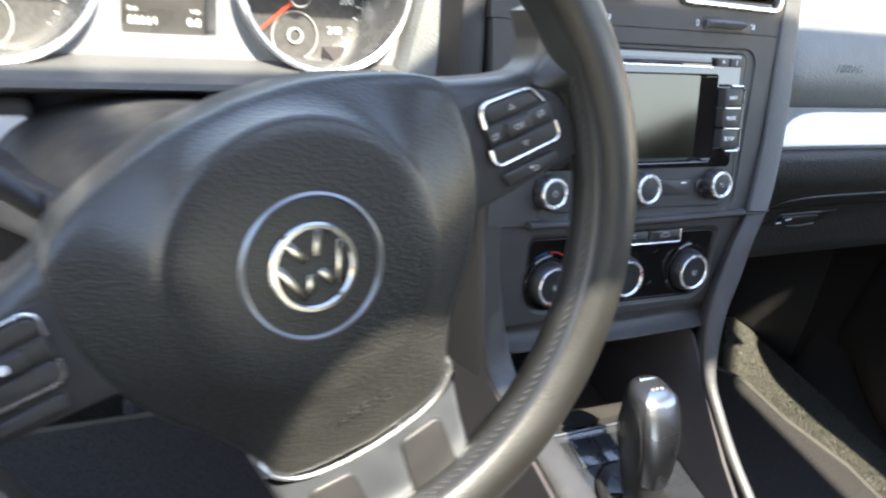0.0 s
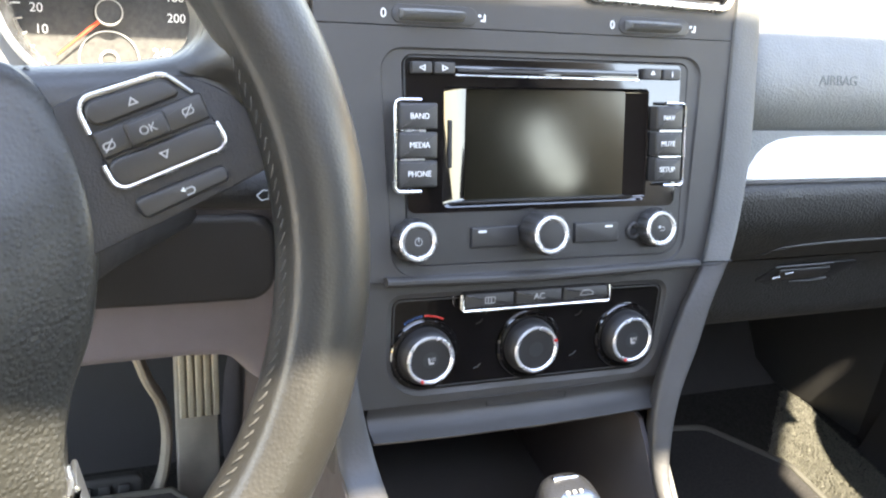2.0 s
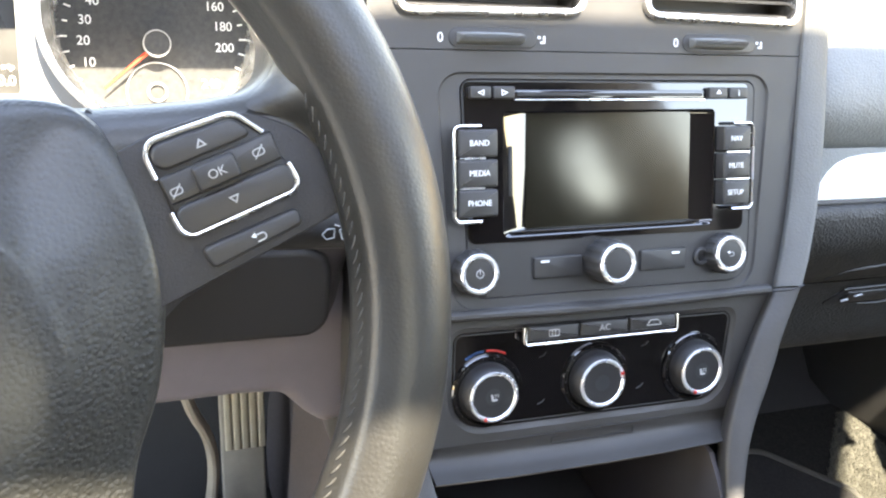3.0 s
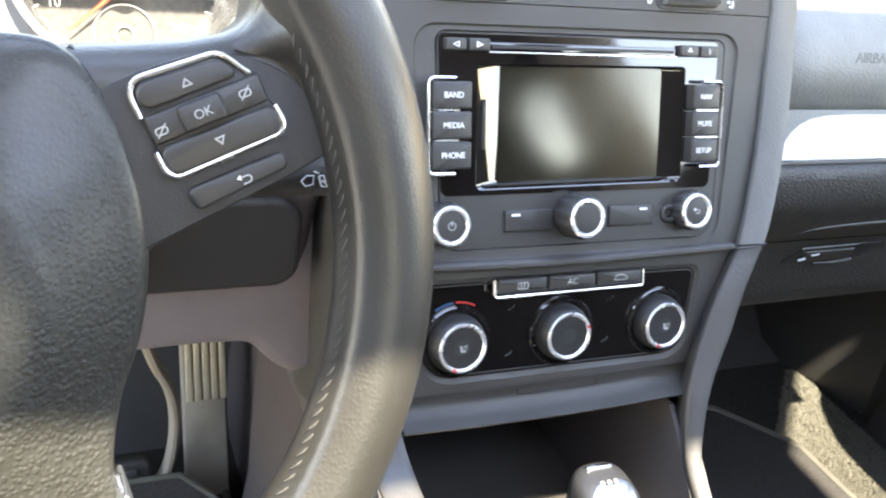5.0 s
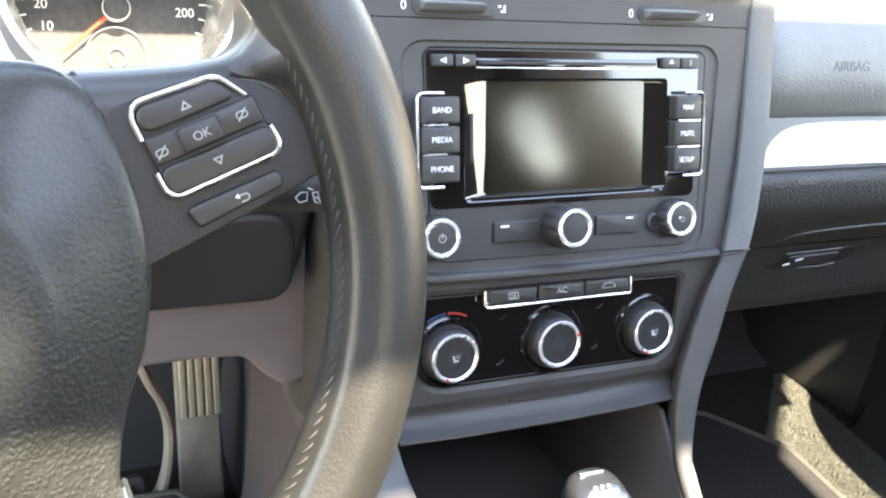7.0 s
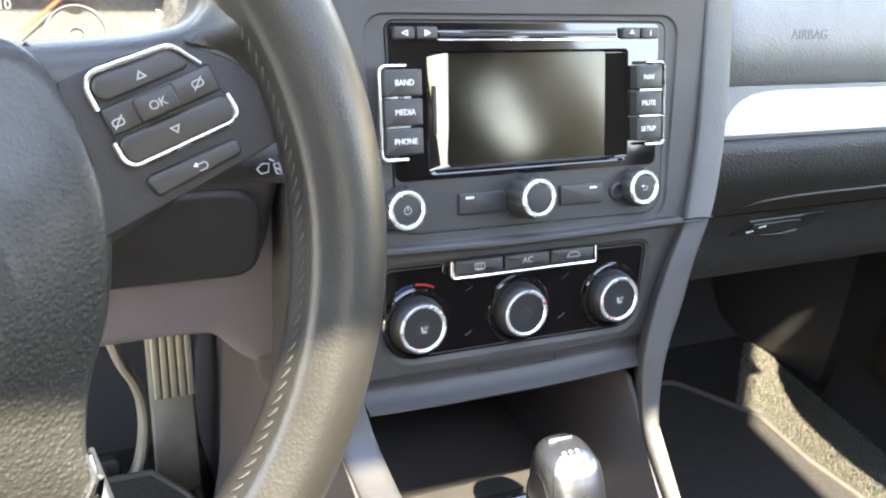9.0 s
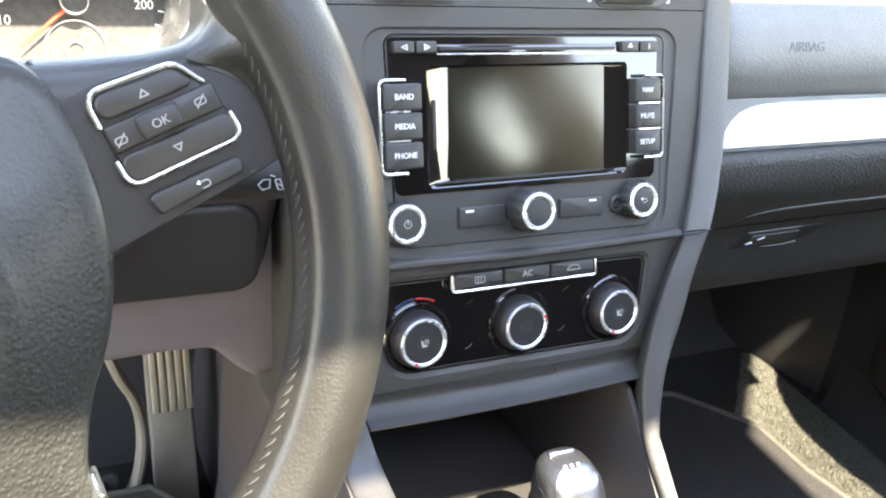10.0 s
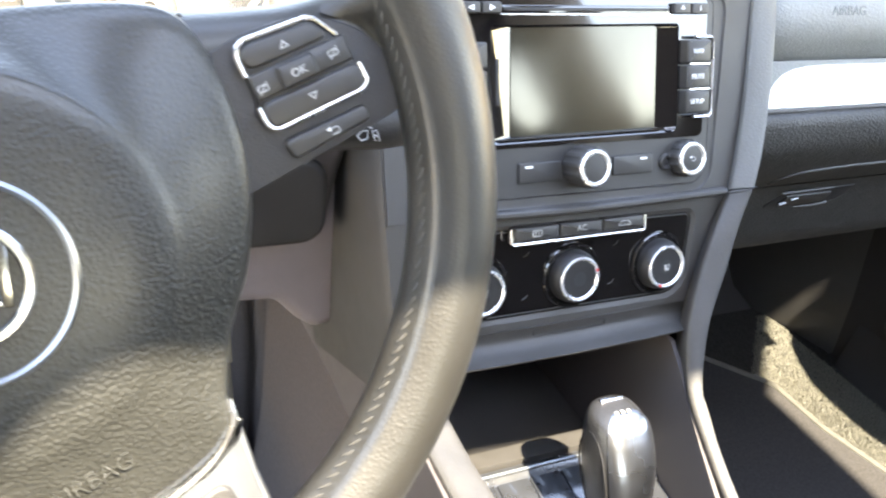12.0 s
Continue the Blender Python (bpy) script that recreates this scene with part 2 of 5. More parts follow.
def tube(bm, path, radius, n=10, closed=False, flatten=1.0, up=(0, 1, 0)):
    """A tube along a path of points; radius: a number or one for each point."""
    pts = [Vector(p) for p in path]
    loops, m = [], len(pts)
    for i, p in enumerate(pts):
        a = pts[i - 1] if (i or closed) else p
        b = pts[(i + 1) % m] if (i < m - 1 or closed) else p
        t = (b - a).normalized()
        side = t.cross(Vector(up))
        if side.length < 1e-4:
            side = t.cross(Vector((1, 0, 0)))
        side.normalize()
        over = side.cross(t)
        r = radius if isinstance(radius, (int, float)) else radius[i]
        loops.append([p + r * (math.cos(2 * math.pi * k / n) * side + flatten * math.sin(2 * math.pi * k / n) * over) for k in range(n)])
    if closed:
        loft(bm, loops + loops[:1])
    else:
        loft(bm, loops, True, True)
    return bm


def box(bm, x0, x1, y0, y1, z0, z1, bevel=0.0015):
    r = bmesh.ops.create_cube(bm, size=1.0)
    bmesh.ops.transform(bm, matrix=Matrix.Translation(((x0 + x1) / 2, (y0 + y1) / 2, (z0 + z1) / 2)) @ Matrix.Diagonal((x1 - x0, y1 - y0, z1 - z0, 1)), verts=r["verts"])
    if bevel:
        edges = list({e for v in r["verts"] for e in v.link_edges})
        bmesh.ops.bevel(bm, geom=edges, offset=bevel, segments=2, affect="EDGES", profile=0.5)
    return bm


def prism(bm, outline_yz, x0, x1):
    """An outline of (y, z) drawn out along x."""
    return loft(bm, [[(x0, y, z) for y, z in outline_yz], [(x1, y, z) for y, z in outline_yz]], True, True)


def lettering(text, size, mat, parent, at, name="lettering", turn=None, depth=0.0002, wide=1.0):
    """Words in the built-in font, standing on the dash face at (x, y, z), facing the driver."""
    cu = bpy.data.curves.new("font", "FONT")
    cu.body, cu.size, cu.align_x, cu.align_y, cu.extrude = text, size, "CENTER", "CENTER", depth
    tmp = bpy.data.objects.new("font", cu)
    me = bpy.data.meshes.new_from_object(tmp)
    bpy.data.objects.remove(tmp)
    m = Matrix.Translation(at) @ (turn or WORLD) @ Matrix.Rotation(radians(90), 4, "X") @ Matrix.Diagonal((wide, 1, 1, 1))
    me.transform(m)
    me.name = name
    me.materials.append(mat)
    ob = new(name, me)
    ob.parent = parent
    return ob


def bend(points, radii, n=5):
    """An open line with its inner corners rounded."""
    out = [points[0]]
    for i in range(1, len(points) - 1):
        a, p, b = points[i - 1], points[i], points[i + 1]
        out += rounded([a, p, b], [0, radii[i - 1], 0], n)[1:-1]
    return out + [points[-1]]


def bm_new():
    return bmesh.new()


def spline(points, n=8):
    """A smooth line through points (Catmull-Rom)."""
    p = [Vector(q) for q in points]
    p = [2 * p[0] - p[1]] + p + [2 * p[-1] - p[-2]]
    out = []
    for i in range(1, len(p) - 2):
        for k in range(n):
            t = k / n
            a, b, c, d = p[i - 1], p[i], p[i + 1], p[i + 2]
            out.append(0.5 * ((2 * b) + (c - a) * t + (2 * a - 5 * b + 4 * c - d) * t * t + (3 * b - a - 3 * c + d) * t ** 3))
    return out + [p[-2]]


# ---------------------------------------------------------------- the setting: cabin shell and ground
def turned(bm, m):
    bmesh.ops.transform(bm, matrix=m, verts=bm.verts)
    return bm


def plate(bm, outer, holes, y_front, y_back):
    """A plate with openings through it."""
    edges = []
    for loop in [outer] + holes:
        v = [bm.verts.new((x, y_front, z)) for x, z in loop]
        edges += [bm.edges.new((v[i - 1], v[i])) for i in range(len(v))]
    bmesh.ops.triangle_fill(bm, use_beauty=True, use_dissolve=False, edges=edges)
    for loop in [outer] + holes:
        loft(bm, [flat(loop, y_front), flat(loop, y_back)])
    return bm


PLAN = Matrix(((1, 0, 0, 0), (0, 0, 1, 0), (0, 1, 0, 0), (0, 0, 0, 1)))  # lays an x-z plate down as x-y

bm = bm_new()
bmesh.ops.create_grid(bm, x_segments=1, y_segments=1, size=900)
turned(bm, Matrix.Translation((0, 0, -0.32)))
GROUND = material("asphalt", (0.34, 0.33, 0.31), 0.9, vary=0.3, spots=2, grain=0.3, grain_scale=60)
solid("ground", bm, GROUND, "pale worn asphalt under the car", "ground", "structure", WORLD)

bm = box(bm_new(), -0.74, 0.74, -2.1, 0.62, -0.02, 0.03, 0)
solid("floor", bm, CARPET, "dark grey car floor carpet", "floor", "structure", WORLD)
bm = loft(bm_new(), [[(x, 0.36, 0.02), (x, 0.42, 0.05), (x, 0.62, 0.36), (x, 0.66, 0.75), (x, 0.72, 0.75), (x, 0.72, 0.0), (x, 0.36, 0.0)] for x in (-0.74, 0.74)], True, True)
solid("firewall", bm, CABIN, "dark carpeted toe board and bulkhead", "bulkhead", "structure", WORLD)

for side, s in (("left", -1), ("right", 1)):
    # lower panel; the unseen driver's side has a gap sized for the light
    outer = [(-2.1, -0.02), (0.8, -0.02), (0.8, 0.74), (0.36, 0.70), (0.26, 0.655), (-0.56, 0.650), (-0.64, 0.80), (-2.1, 0.80)]
    if s < 0:
        outer = [(-2.1, -0.02), (0.8, -0.02), (0.8, 0.76), (0.40, 0.76), (0.30, 0.20), (-0.36, 0.20), (-0.44, 0.76), (-2.1, 0.76)]
    bm = plate(bm_new(), outer, [], 0.725 if s < 0 else 0.7435, 0.785 if s < 0 else 0.805)
    turned(bm, Matrix(((0, s, 0, 0), (1, 0, 0, 0), (0, 0, 1, 0), (0, 0, 0, 1))))
    solid("wall_" + side, bm, BOUNCE_LINING if s < 0 else CABIN, "unseen pale car side with an opening sized for the light" if s < 0 else "dark lined lower door panel", "car side", "structure", WORLD)
    # pillars and roof rail lean inwards
    for name, a, c, r in (("pillar_front", (0.74, 0.30, 0.74), (0.57, -0.40, 1.11), 0.040), ("pillar_middle", (0.74, -0.90, 0.74), (0.58, -0.86, 1.11), 0.07), ("pillar_rear", (0.74, -1.95, 0.74), (0.58, -1.7, 1.11), 0.08), ("roof_rail", (0.562, -0.27, 1.115), (0.562, -2.05, 1.115), 0.026)):
        solid(name, tube(bm_new(), [(s * a[0], a[1], a[2]), (s * c[0], c[1], c[2])], r, 12), HEADLINER, "pale lined roof pillar" if "pillar" in name else "pale lined roof rail", "car pillar", "structure", WORLD)

# unseen panel beside the windscreen, added to cut the footwell's sun patch
blocker = ((0.575, -0.476, 1.11), (0.75, -0.052, 0.72), (0.75, 0.45, 0.72), (0.575, -0.27, 1.11))
bm = loft(bm_new(), [list(blocker), [(p[0] + 0.02, p[1], p[2] + 0.02) for p in blocker]], True, True)
solid("sun_blocker_panel", bm, HEADLINER, "unseen pale panel added to cut the edge of the sun patch", "car pillar", "structure", WORLD)

# unseen wall; its hole gives the blurred bright spot mirrored in the screen
bm = plate(bm_new(), [(-2.08, 0.0), (-0.92, 0.0), (-0.88, 0.403), (-2.08, 0.403)], [rounded([(-1.15, 0.155), (-0.995, 0.155), (-0.98, 0.315), (-1.135, 0.315)], 0.06)], 0.0, 0.02)
turned(bm, Matrix.Translation((0.745, 0, 0.74)) @ Matrix.Rotation(-math.atan2(0.16, 0.37), 4, "Y") @ Matrix(((0, 1, 0, 0), (1, 0, 0, 0), (0, 0, 1, 0), (0, 0, 0, 1))))
solid("unseen_side_wall", bm, CABIN, "unseen dark side wall, holed for the bright spot in the screen", "car side", "structure", WORLD)
# added unseen wall that keeps light from behind off the wheel
bm = plate(bm_new(), [(-2.08, 0.0), (-0.48, 0.0), (-0.56, 0.403), (-2.08, 0.403)], [], 0.0, 0.02)
turned(bm, Matrix.Translation((-0.745, 0, 0.74)) @ Matrix.Rotation(math.atan2(0.16, 0.37), 4, "Y") @ Matrix(((0, -1, 0, 0), (1, 0, 0, 0), (0, 0, 1, 0), (0, 0, 0, 1))))
solid("unseen_side_wall", bm, BOUNCE_LINING, "unseen pale wall added to block light and brighten reflections", "car side", "structure", WORLD)

# unseen roof; hole and front edge are cut to fit where sunlight falls
bm = plate(bm_new(), [(-0.58, -2.1), (0.58, -2.1), (0.58, -0.249), (0.16, -0.249), (0.12, -0.246), (-0.12, -0.246), (-0.17, -0.272), (-0.58, -0.278)], [rounded([(-0.345, -0.84), (0.40, -0.84), (0.40, -0.530), (0.13, -0.510), (0.0, -0.503), (-0.12, -0.503), (-0.20, -0.507), (-0.345, -0.514)], [0.05, 0.05, 0.015, 0.1, 0.1, 0.1, 0.1, 0.10], 8)], 1.10, 1.14)
solid("ceiling", turned(bm, PLAN), HEADLINER, "unseen pale roof lining with an opening cut to place the sunlight", "car roof", "structure", WORLD)
# unseen wall; its window is narrowed to dim the sky in the wheel pad
bm = plate(bm_new(), [(-0.74, -0.02), (0.74, -0.02), (0.74, 1.14), (-0.74, 1.14)], [rounded([(-0.40, 0.76), (0.40, 0.76), (0.34, 0.98), (-0.34, 0.98)], 0.05)], -2.1, -2.04)
solid("wall_rear", bm, BOUNCE_LINING, "unseen rear wall, pale to brighten reflections, with a window opening", "car rear", "structure", WORLD)


# ---------------------------------------------------------------- dashboard
# Passenger side: one skin drawn along x, from the windscreen over the airbag cover down to the glove box.
def dash_profile(points, x0, x1, name, mat, label, category="dashboard", kind="structure", steps=6, soft=False, deep=None):
    bm = bm_new()
    line = [(p.x, p.y) for p in spline([(y, z, 0) for y, z in points], steps)]
    back = [(line[-1][0] + 0.05, line[-1][1]), (line[0][0], line[0][1] - 0.05)] if deep is None else [(deep, line[-1][1]), (deep, line[0][1])]
    if soft:
        loft(bm, [[(x0 + dx, y + dy, z) for y, z in line + back] for dx, dy in ((0, 0.016), (0.004, 0.010), (0.010, 0.005), (0.018, 0.0018), (0.028, 0.0), (x1 - x0, 0.0))], True, True)
    else:
        prism(bm, line + back, x0, x1)
    return solid(name, bm, mat, label, category, kind)


airbag_cover = [(0.62, 0.385), (0.30, 0.255), (0.10, 0.182), (0.045, 0.165), (0.016, 0.145), (0.004, 0.118), (0.000, 0.095), (0.004, 0.078), (0.014, 0.066), (0.022, 0.0605)]
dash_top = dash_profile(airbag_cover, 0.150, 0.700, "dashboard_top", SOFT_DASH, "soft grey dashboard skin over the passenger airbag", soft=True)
lettering("AIRBAG", 0.0100, DASH_LETTER, dash_top, (0.2345, -0.0002, 0.0965), depth=0.0002)
lower_skin = [(0.014, 0.0250), (0.0075, 0.0215), (0.0070, 0.012), (0.0150, -0.006), (0.035, -0.023), (0.062, -0.038)]
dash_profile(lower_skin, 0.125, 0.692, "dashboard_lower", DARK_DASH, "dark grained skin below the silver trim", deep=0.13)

trim = thing("dash_trim_strip", "bright silver trim strip across the passenger dashboard", "trim strip")
o = [(0.1665, 0.0270), (0.69, 0.0270), (0.69, 0.0585), (0.2300, 0.0585), (0.2100, 0.0578), (0.1960, 0.0558), (0.1860, 0.0522), (0.1785, 0.0466), (0.1725, 0.0390), (0.1685, 0.0325)]
part("strip", slab(bm_new(), o, 0.0125, 0.03, 0.002), SILVER_TRIM, trim)
part("end_filler", slab(bm_new(), rrect(0.158, 0.690, 0.0275, 0.0620, 0.001, 2), 0.0138, 0.03, 0.0008), SOFT_DASH, trim, "soft grey skin round the rounded end")
part("lower_lip", tube(bm_new(), [(0.164, 0.0135, 0.0255), (0.69, 0.0135, 0.0255)], 0.0022, 8), STACK_GREY, trim, "dark grey rubber lip")

box_ = thing("glove_box", "closed dark glove box with a recessed latch", "glove box")
line = [(0.068, -0.040), (0.074, -0.045), (0.088, -0.060), (0.100, -0.085), (0.110, -0.098), (0.118, -0.102), (0.30, -0.06), (0.20, -0.03)]
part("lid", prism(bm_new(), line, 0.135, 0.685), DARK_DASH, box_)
LID = pose(0, 0.0815, -0.0530, 43, 0, 0)
# raised dark plate in place of the shaded recess round the latch
part("latch_shade_plate", turned(slab(bm_new(), rounded([(0.246, -0.013), (0.262, 0.0080), (0.350, 0.0090), (0.336, -0.009), (0.300, -0.017)], 0.004), -0.0008, 0.004, 0.0007), LID), BLACK, box_, "thin dark plate for the shade in the latch recess")
latch = part("latch", turned(slab(bm_new(), rounded([(0.262, -0.0090), (0.316, -0.0095), (0.322, 0.0040), (0.266, 0.0035)], 0.003), -0.0026, 0.004, 0.0015), LID), BUTTON, box_, "dark plastic latch flap")
# two pale tubes draw the highlights along the latch
part("latch_highlight", turned(tube(bm_new(), [(0.258, -0.0014, 0.0078), (0.318, -0.0014, 0.0090)], 0.0009, 6), LID), TRIM_GREY, box_)
part("latch_highlight", turned(tube(bm_new(), [(0.285, -0.0020, -0.0125), (0.305, -0.0028, -0.0125), (0.322, -0.0030, -0.0095)], [0.0006, 0.0012, 0.0018], 6), LID), STACK_GREY, box_)
part("lock", turned(tube(bm_new(), [(0.2615, -0.0034, -0.0048), (0.268, -0.0036, -0.0030)], 0.0011, 6), LID), SATIN, latch, "small silver lock mark")
part("lock", turned(tube(bm_new(), [(0.272, -0.0034, 0.0000), (0.279, -0.0036, 0.0022)], 0.0010, 6), LID), SATIN, latch, "small silver lock mark")
part("upper_seam", tube(bm_new(), spline([(0.2200, 0.0555, -0.0350), (0.2263, 0.0442, -0.0286), (0.2420, 0.0372, -0.0248), (0.2864, 0.0335, -0.0226), (0.3614, 0.0333, -0.0223), (0.690, 0.0333, -0.0220)], 6), 0.0013, 8), TRIM_GREY, box_, "raised upper edge")

# Centre stack: face plates
stack = thing("centre_stack", "charcoal plastic centre stack of the dashboard", "centre console")
vent_l = rounded([(-0.1265, 0.1375), (-0.0135, 0.1395), (-0.0115, 0.205), (-0.1285, 0.203)], 0.010)
vent_r = rounded([(0.0250, 0.1395), (0.1375, 0.1375), (0.1395, 0.203), (0.0230, 0.205)], 0.010)
upper = [(-0.140, 0.1205), (0.1465, 0.1205), (0.149, 0.225), (-0.142, 0.225)]
part("vent_panel", plate(bm_new(), upper, [vent_l, vent_r], 0.0, 0.03), STACK_GREY, stack)
opening = rounded([(-0.0950, -0.0238), (0.1085, -0.0245), (0.1180, 0.1090), (-0.1030, 0.1085)], [0.016, 0.018, 0.013, 0.013])
face = rounded([(-0.0850, -0.0170), (0.1045, -0.0180), (0.1068, 0.1045), (-0.0890, 0.1045)], [0.012, 0.014, 0.006, 0.006])
middle = [(-0.1335, -0.0255), (0.131, -0.0255), (0.1365, 0.03), (0.1405, 0.08), (0.1435, 0.1199), (-0.1385, 0.1199), (-0.1365, 0.08), (-0.1350, 0.03)]
part("radio_surround", plate(bm_new(), middle, [opening], 0.0, 0.03), STACK_GREY, stack)
bm = bm_new()
loops = [flat(opening, 0.0), flat(inset(opening, 0.0010), 0.0013), flat(inset(opening, 0.0022), 0.0015), flat(inset(face, -0.0007), 0.0012), flat(inset(face, -0.0001), 0.0018), flat(face, 0.006)]
part("radio_recess", loft(bm, loops), STACK_GREY, stack)
# the ledge under the radio, which catches the sky
o = spline([(-0.10, -0.003, -0.0248), (0.0, -0.005, -0.0262), (0.118, -0.003, -0.0250)], 6)
part("ledge", tube(bm_new(), o, 0.0030, 10, flatten=1.5), STACK_GREY, stack)
part("backing", box(bm_new(), -0.13, 0.125, 0.022, 0.035, -0.11, 0.21, 0), BLACK, stack)

CLIM = DASH @ pose(0, 0.001, -0.026, 5, 0, 0)
fascia = thing("climate_fascia", "charcoal lower fascia round the heater controls", "centre console", CLIM)
hole = rounded([(-0.0975, -0.0722), (0.0945, -0.0735), (0.0998, -0.0095), (-0.0970, -0.0075)], [0.024, 0.021, 0.009, 0.009])
outer = [(-0.116, -0.0775), (0.108, -0.0775), (0.121, -0.04), (0.131, 0.0), (-0.125, 0.0)]
part("face", plate(bm_new(), outer, [hole], 0.0, 0.02), STACK_GREY, fascia)
part("recess", loft(bm_new(), [flat(hole, 0.0), flat(inset(hole, 0.0015), 0.0012), flat(inset(hole, 0.003), 0.0016), flat(inset(hole, 0.0035), 0.006)]), STACK_GREY, fascia)
bm = bm_new()
lip = spline([(0.0, -0.0775, 0), (0.0016, -0.0825, 0), (0.0012, -0.0870, 0), (-0.0040, -0.0915, 0), (-0.013, -0.0945, 0)], 4)
lip = [(p.x, p.y) for p in lip] + [(-0.011, -0.0963), (0.02, -0.0973), (0.03, -0.0775)]
loops = []
for x, bow in ((-0.107, 0.002), (-0.06, -0.001), (0.0, -0.002), (0.05, -0.001), (0.101, 0.002)):
    loops.append([(x, y + bow, z) for y, z in lip])
part("lower_lip", loft(bm, loops, True, True), STACK_GREY, fascia)
lid = rrect(-0.030, 0.027, -0.0846, -0.0800, 0.001, 3)
part("lid_line", band(bm_new(), lid, inset(lid, 0.0005), -0.0006, 0.004, 0.0001), BLACK, fascia, "fine joint of a small lid")

# ---------------------------------------------------------------- air vents
vent = None
for outline, dial_x, o0, o1 in ((vent_l, -0.0695, -0.1265, -0.0135), (vent_r, 0.0790, 0.0250, 0.1375)):
    vent = thing("air_vent", "centre air vent with dark slats and a bright silver frame", "air vent", group="centre air vents")
    part("frame", band(bm_new(), outline, inset(outline, 0.0045), -0.004, 0.006, 0.0015), CHROME, vent, "bright silver frame")
    part("housing", loft(bm_new(), [flat(inset(outline, 0.004), 0.002), flat(inset(outline, 0.006), 0.021)], False, True), BLACK, vent)
    for k in range(7):
        z = 0.1455 + 0.0085 * k
        part("slat", turned(box(bm_new(), o0 + 0.004, o1 - 0.004, -0.006, 0.006, -0.0008, 0.0008, 0.0004), Matrix.Translation((0, 0.010, z)) @ Matrix.Rotation(radians(14), 4, "X")), BLACK, vent)
    # flat plate with no depth, dark to show the shade of the wheel's recess
    dial = part("dial_shade_plate", slab(bm_new(), rounded([(dial_x - 0.0262, 0.1214), (dial_x + 0.0262, 0.1214), (dial_x + 0.0262, 0.1322), (dial_x - 0.0262, 0.1322)], 0.0052), -0.0006, 0.002, 0.0006), BUTTON, vent, "dark plate for the shaded thumbwheel recess")
    bm, ring = bm_new(), []
    for x, r in ((-0.0218, 0.0118), (-0.0210, 0.0132), (-0.010, 0.0142), (0.006, 0.0142), (0.0160, 0.0132), (0.0168, 0.0118)):
        ring.append([(dial_x + x, 0.0060 - (r + (0.0004 if k % 2 else 0)) * math.cos(2 * math.pi * k / 120), 0.1265 + 0.26 * (r + (0.0004 if k % 2 else 0)) * math.sin(2 * math.pi * k / 120)) for k in range(120)])
    part("thumbwheel", loft(bm, ring, True, True), THUMB, vent, "ribbed grey thumbwheel")
    lettering("0", 0.0072, PRINT, vent, (dial_x - 0.031, -0.0004, 0.1264), "marking")
    part("marking", slab(bm_new(), rounded([(dial_x + 0.0285, 0.1243), (dial_x + 0.0315, 0.1243), (dial_x + 0.0315, 0.1285), (dial_x + 0.0305, 0.1285), (dial_x + 0.0302, 0.1255), (dial_x + 0.0285, 0.1255)], 0.0002, 1), -0.0004, 0.001, 0.0001), PRINT, vent)
    part("marking", slab(bm_new(), rrect(dial_x + 0.0268, dial_x + 0.0288, 0.1268, 0.1284, 0.0006, 3), -0.0004, 0.001, 0.0001), PRINT, vent)


# ---------------------------------------------------------------- radio
radio = thing("car_radio", "black car radio with a glossy screen and silver-ringed knobs", "car radio")
inner_glossy = rounded([(-0.0852, 0.0142), (0.0998, 0.0138), (0.1012, 0.1032), (-0.0874, 0.1032)], [0.005, 0.005, 0.003, 0.003])
screen_rim = rounded([(-0.0640, 0.0168), (0.0775, 0.0178), (0.0775, 0.0882), (-0.0640, 0.0872)], [0.004, 0.004, 0.003, 0.003])
part("body", plate(bm_new(), inset(face, 0.0004), [inset(screen_rim, -0.0004)], 0.0010, 0.02), BUTTON, radio, "matt charcoal front plate")
part("glossy_panel", plate(bm_new(), inner_glossy, [screen_rim], 0.0004, 0.003), PIANO, radio, "glossy black panel round the screen")
scr = rounded([(-0.0470, 0.0212), (0.0628, 0.0200), (0.0628, 0.0858), (-0.0460, 0.0868)], 0.0008, 6)
part("screen_surround", loft(bm_new(), [flat(screen_rim, 0.0004), flat(inset(screen_rim, 0.0012), 0.0012), flat(inset(scr, -0.0008), 0.0064), flat(inset(scr, 0.0015), 0.0066)]), PIANO, radio, "sloping glossy screen surround")
part("screen", plate(bm_new(), inset(scr, -0.0006), [], 0.0058, 0.009), SCREEN, radio, "dark switched-off display")
part("screen_lower_edge", tube(bm_new(), [(-0.058, 0.0018, 0.0188), (0.068, 0.0018, 0.0194)], 0.0014, 8), PIANO, radio)
part("card_slot", slab(bm_new(), rrect(-0.0600, -0.0574, 0.040, 0.068, 0.0008, 3), 0.0016, 0.005, 0.0005), BLACK, radio)
slot = part("disc_slot", slab(bm_new(), rrect(-0.0575, 0.0690, 0.0938, 0.0990, 0.0012, 4), -0.0006, 0.002, 0.0006), PIANO, radio)
part("slot_mouth", slab(bm_new(), rrect(-0.0555, 0.0672, 0.0955, 0.0975, 0.0006, 3), -0.0009, 0.001, 0.0002), BLACK, slot)
part("slot_edge", tube(bm_new(), [(-0.057, -0.0006, 0.0936), (0.069, -0.0006, 0.0936)], 0.0006, 6), CHROME, slot)
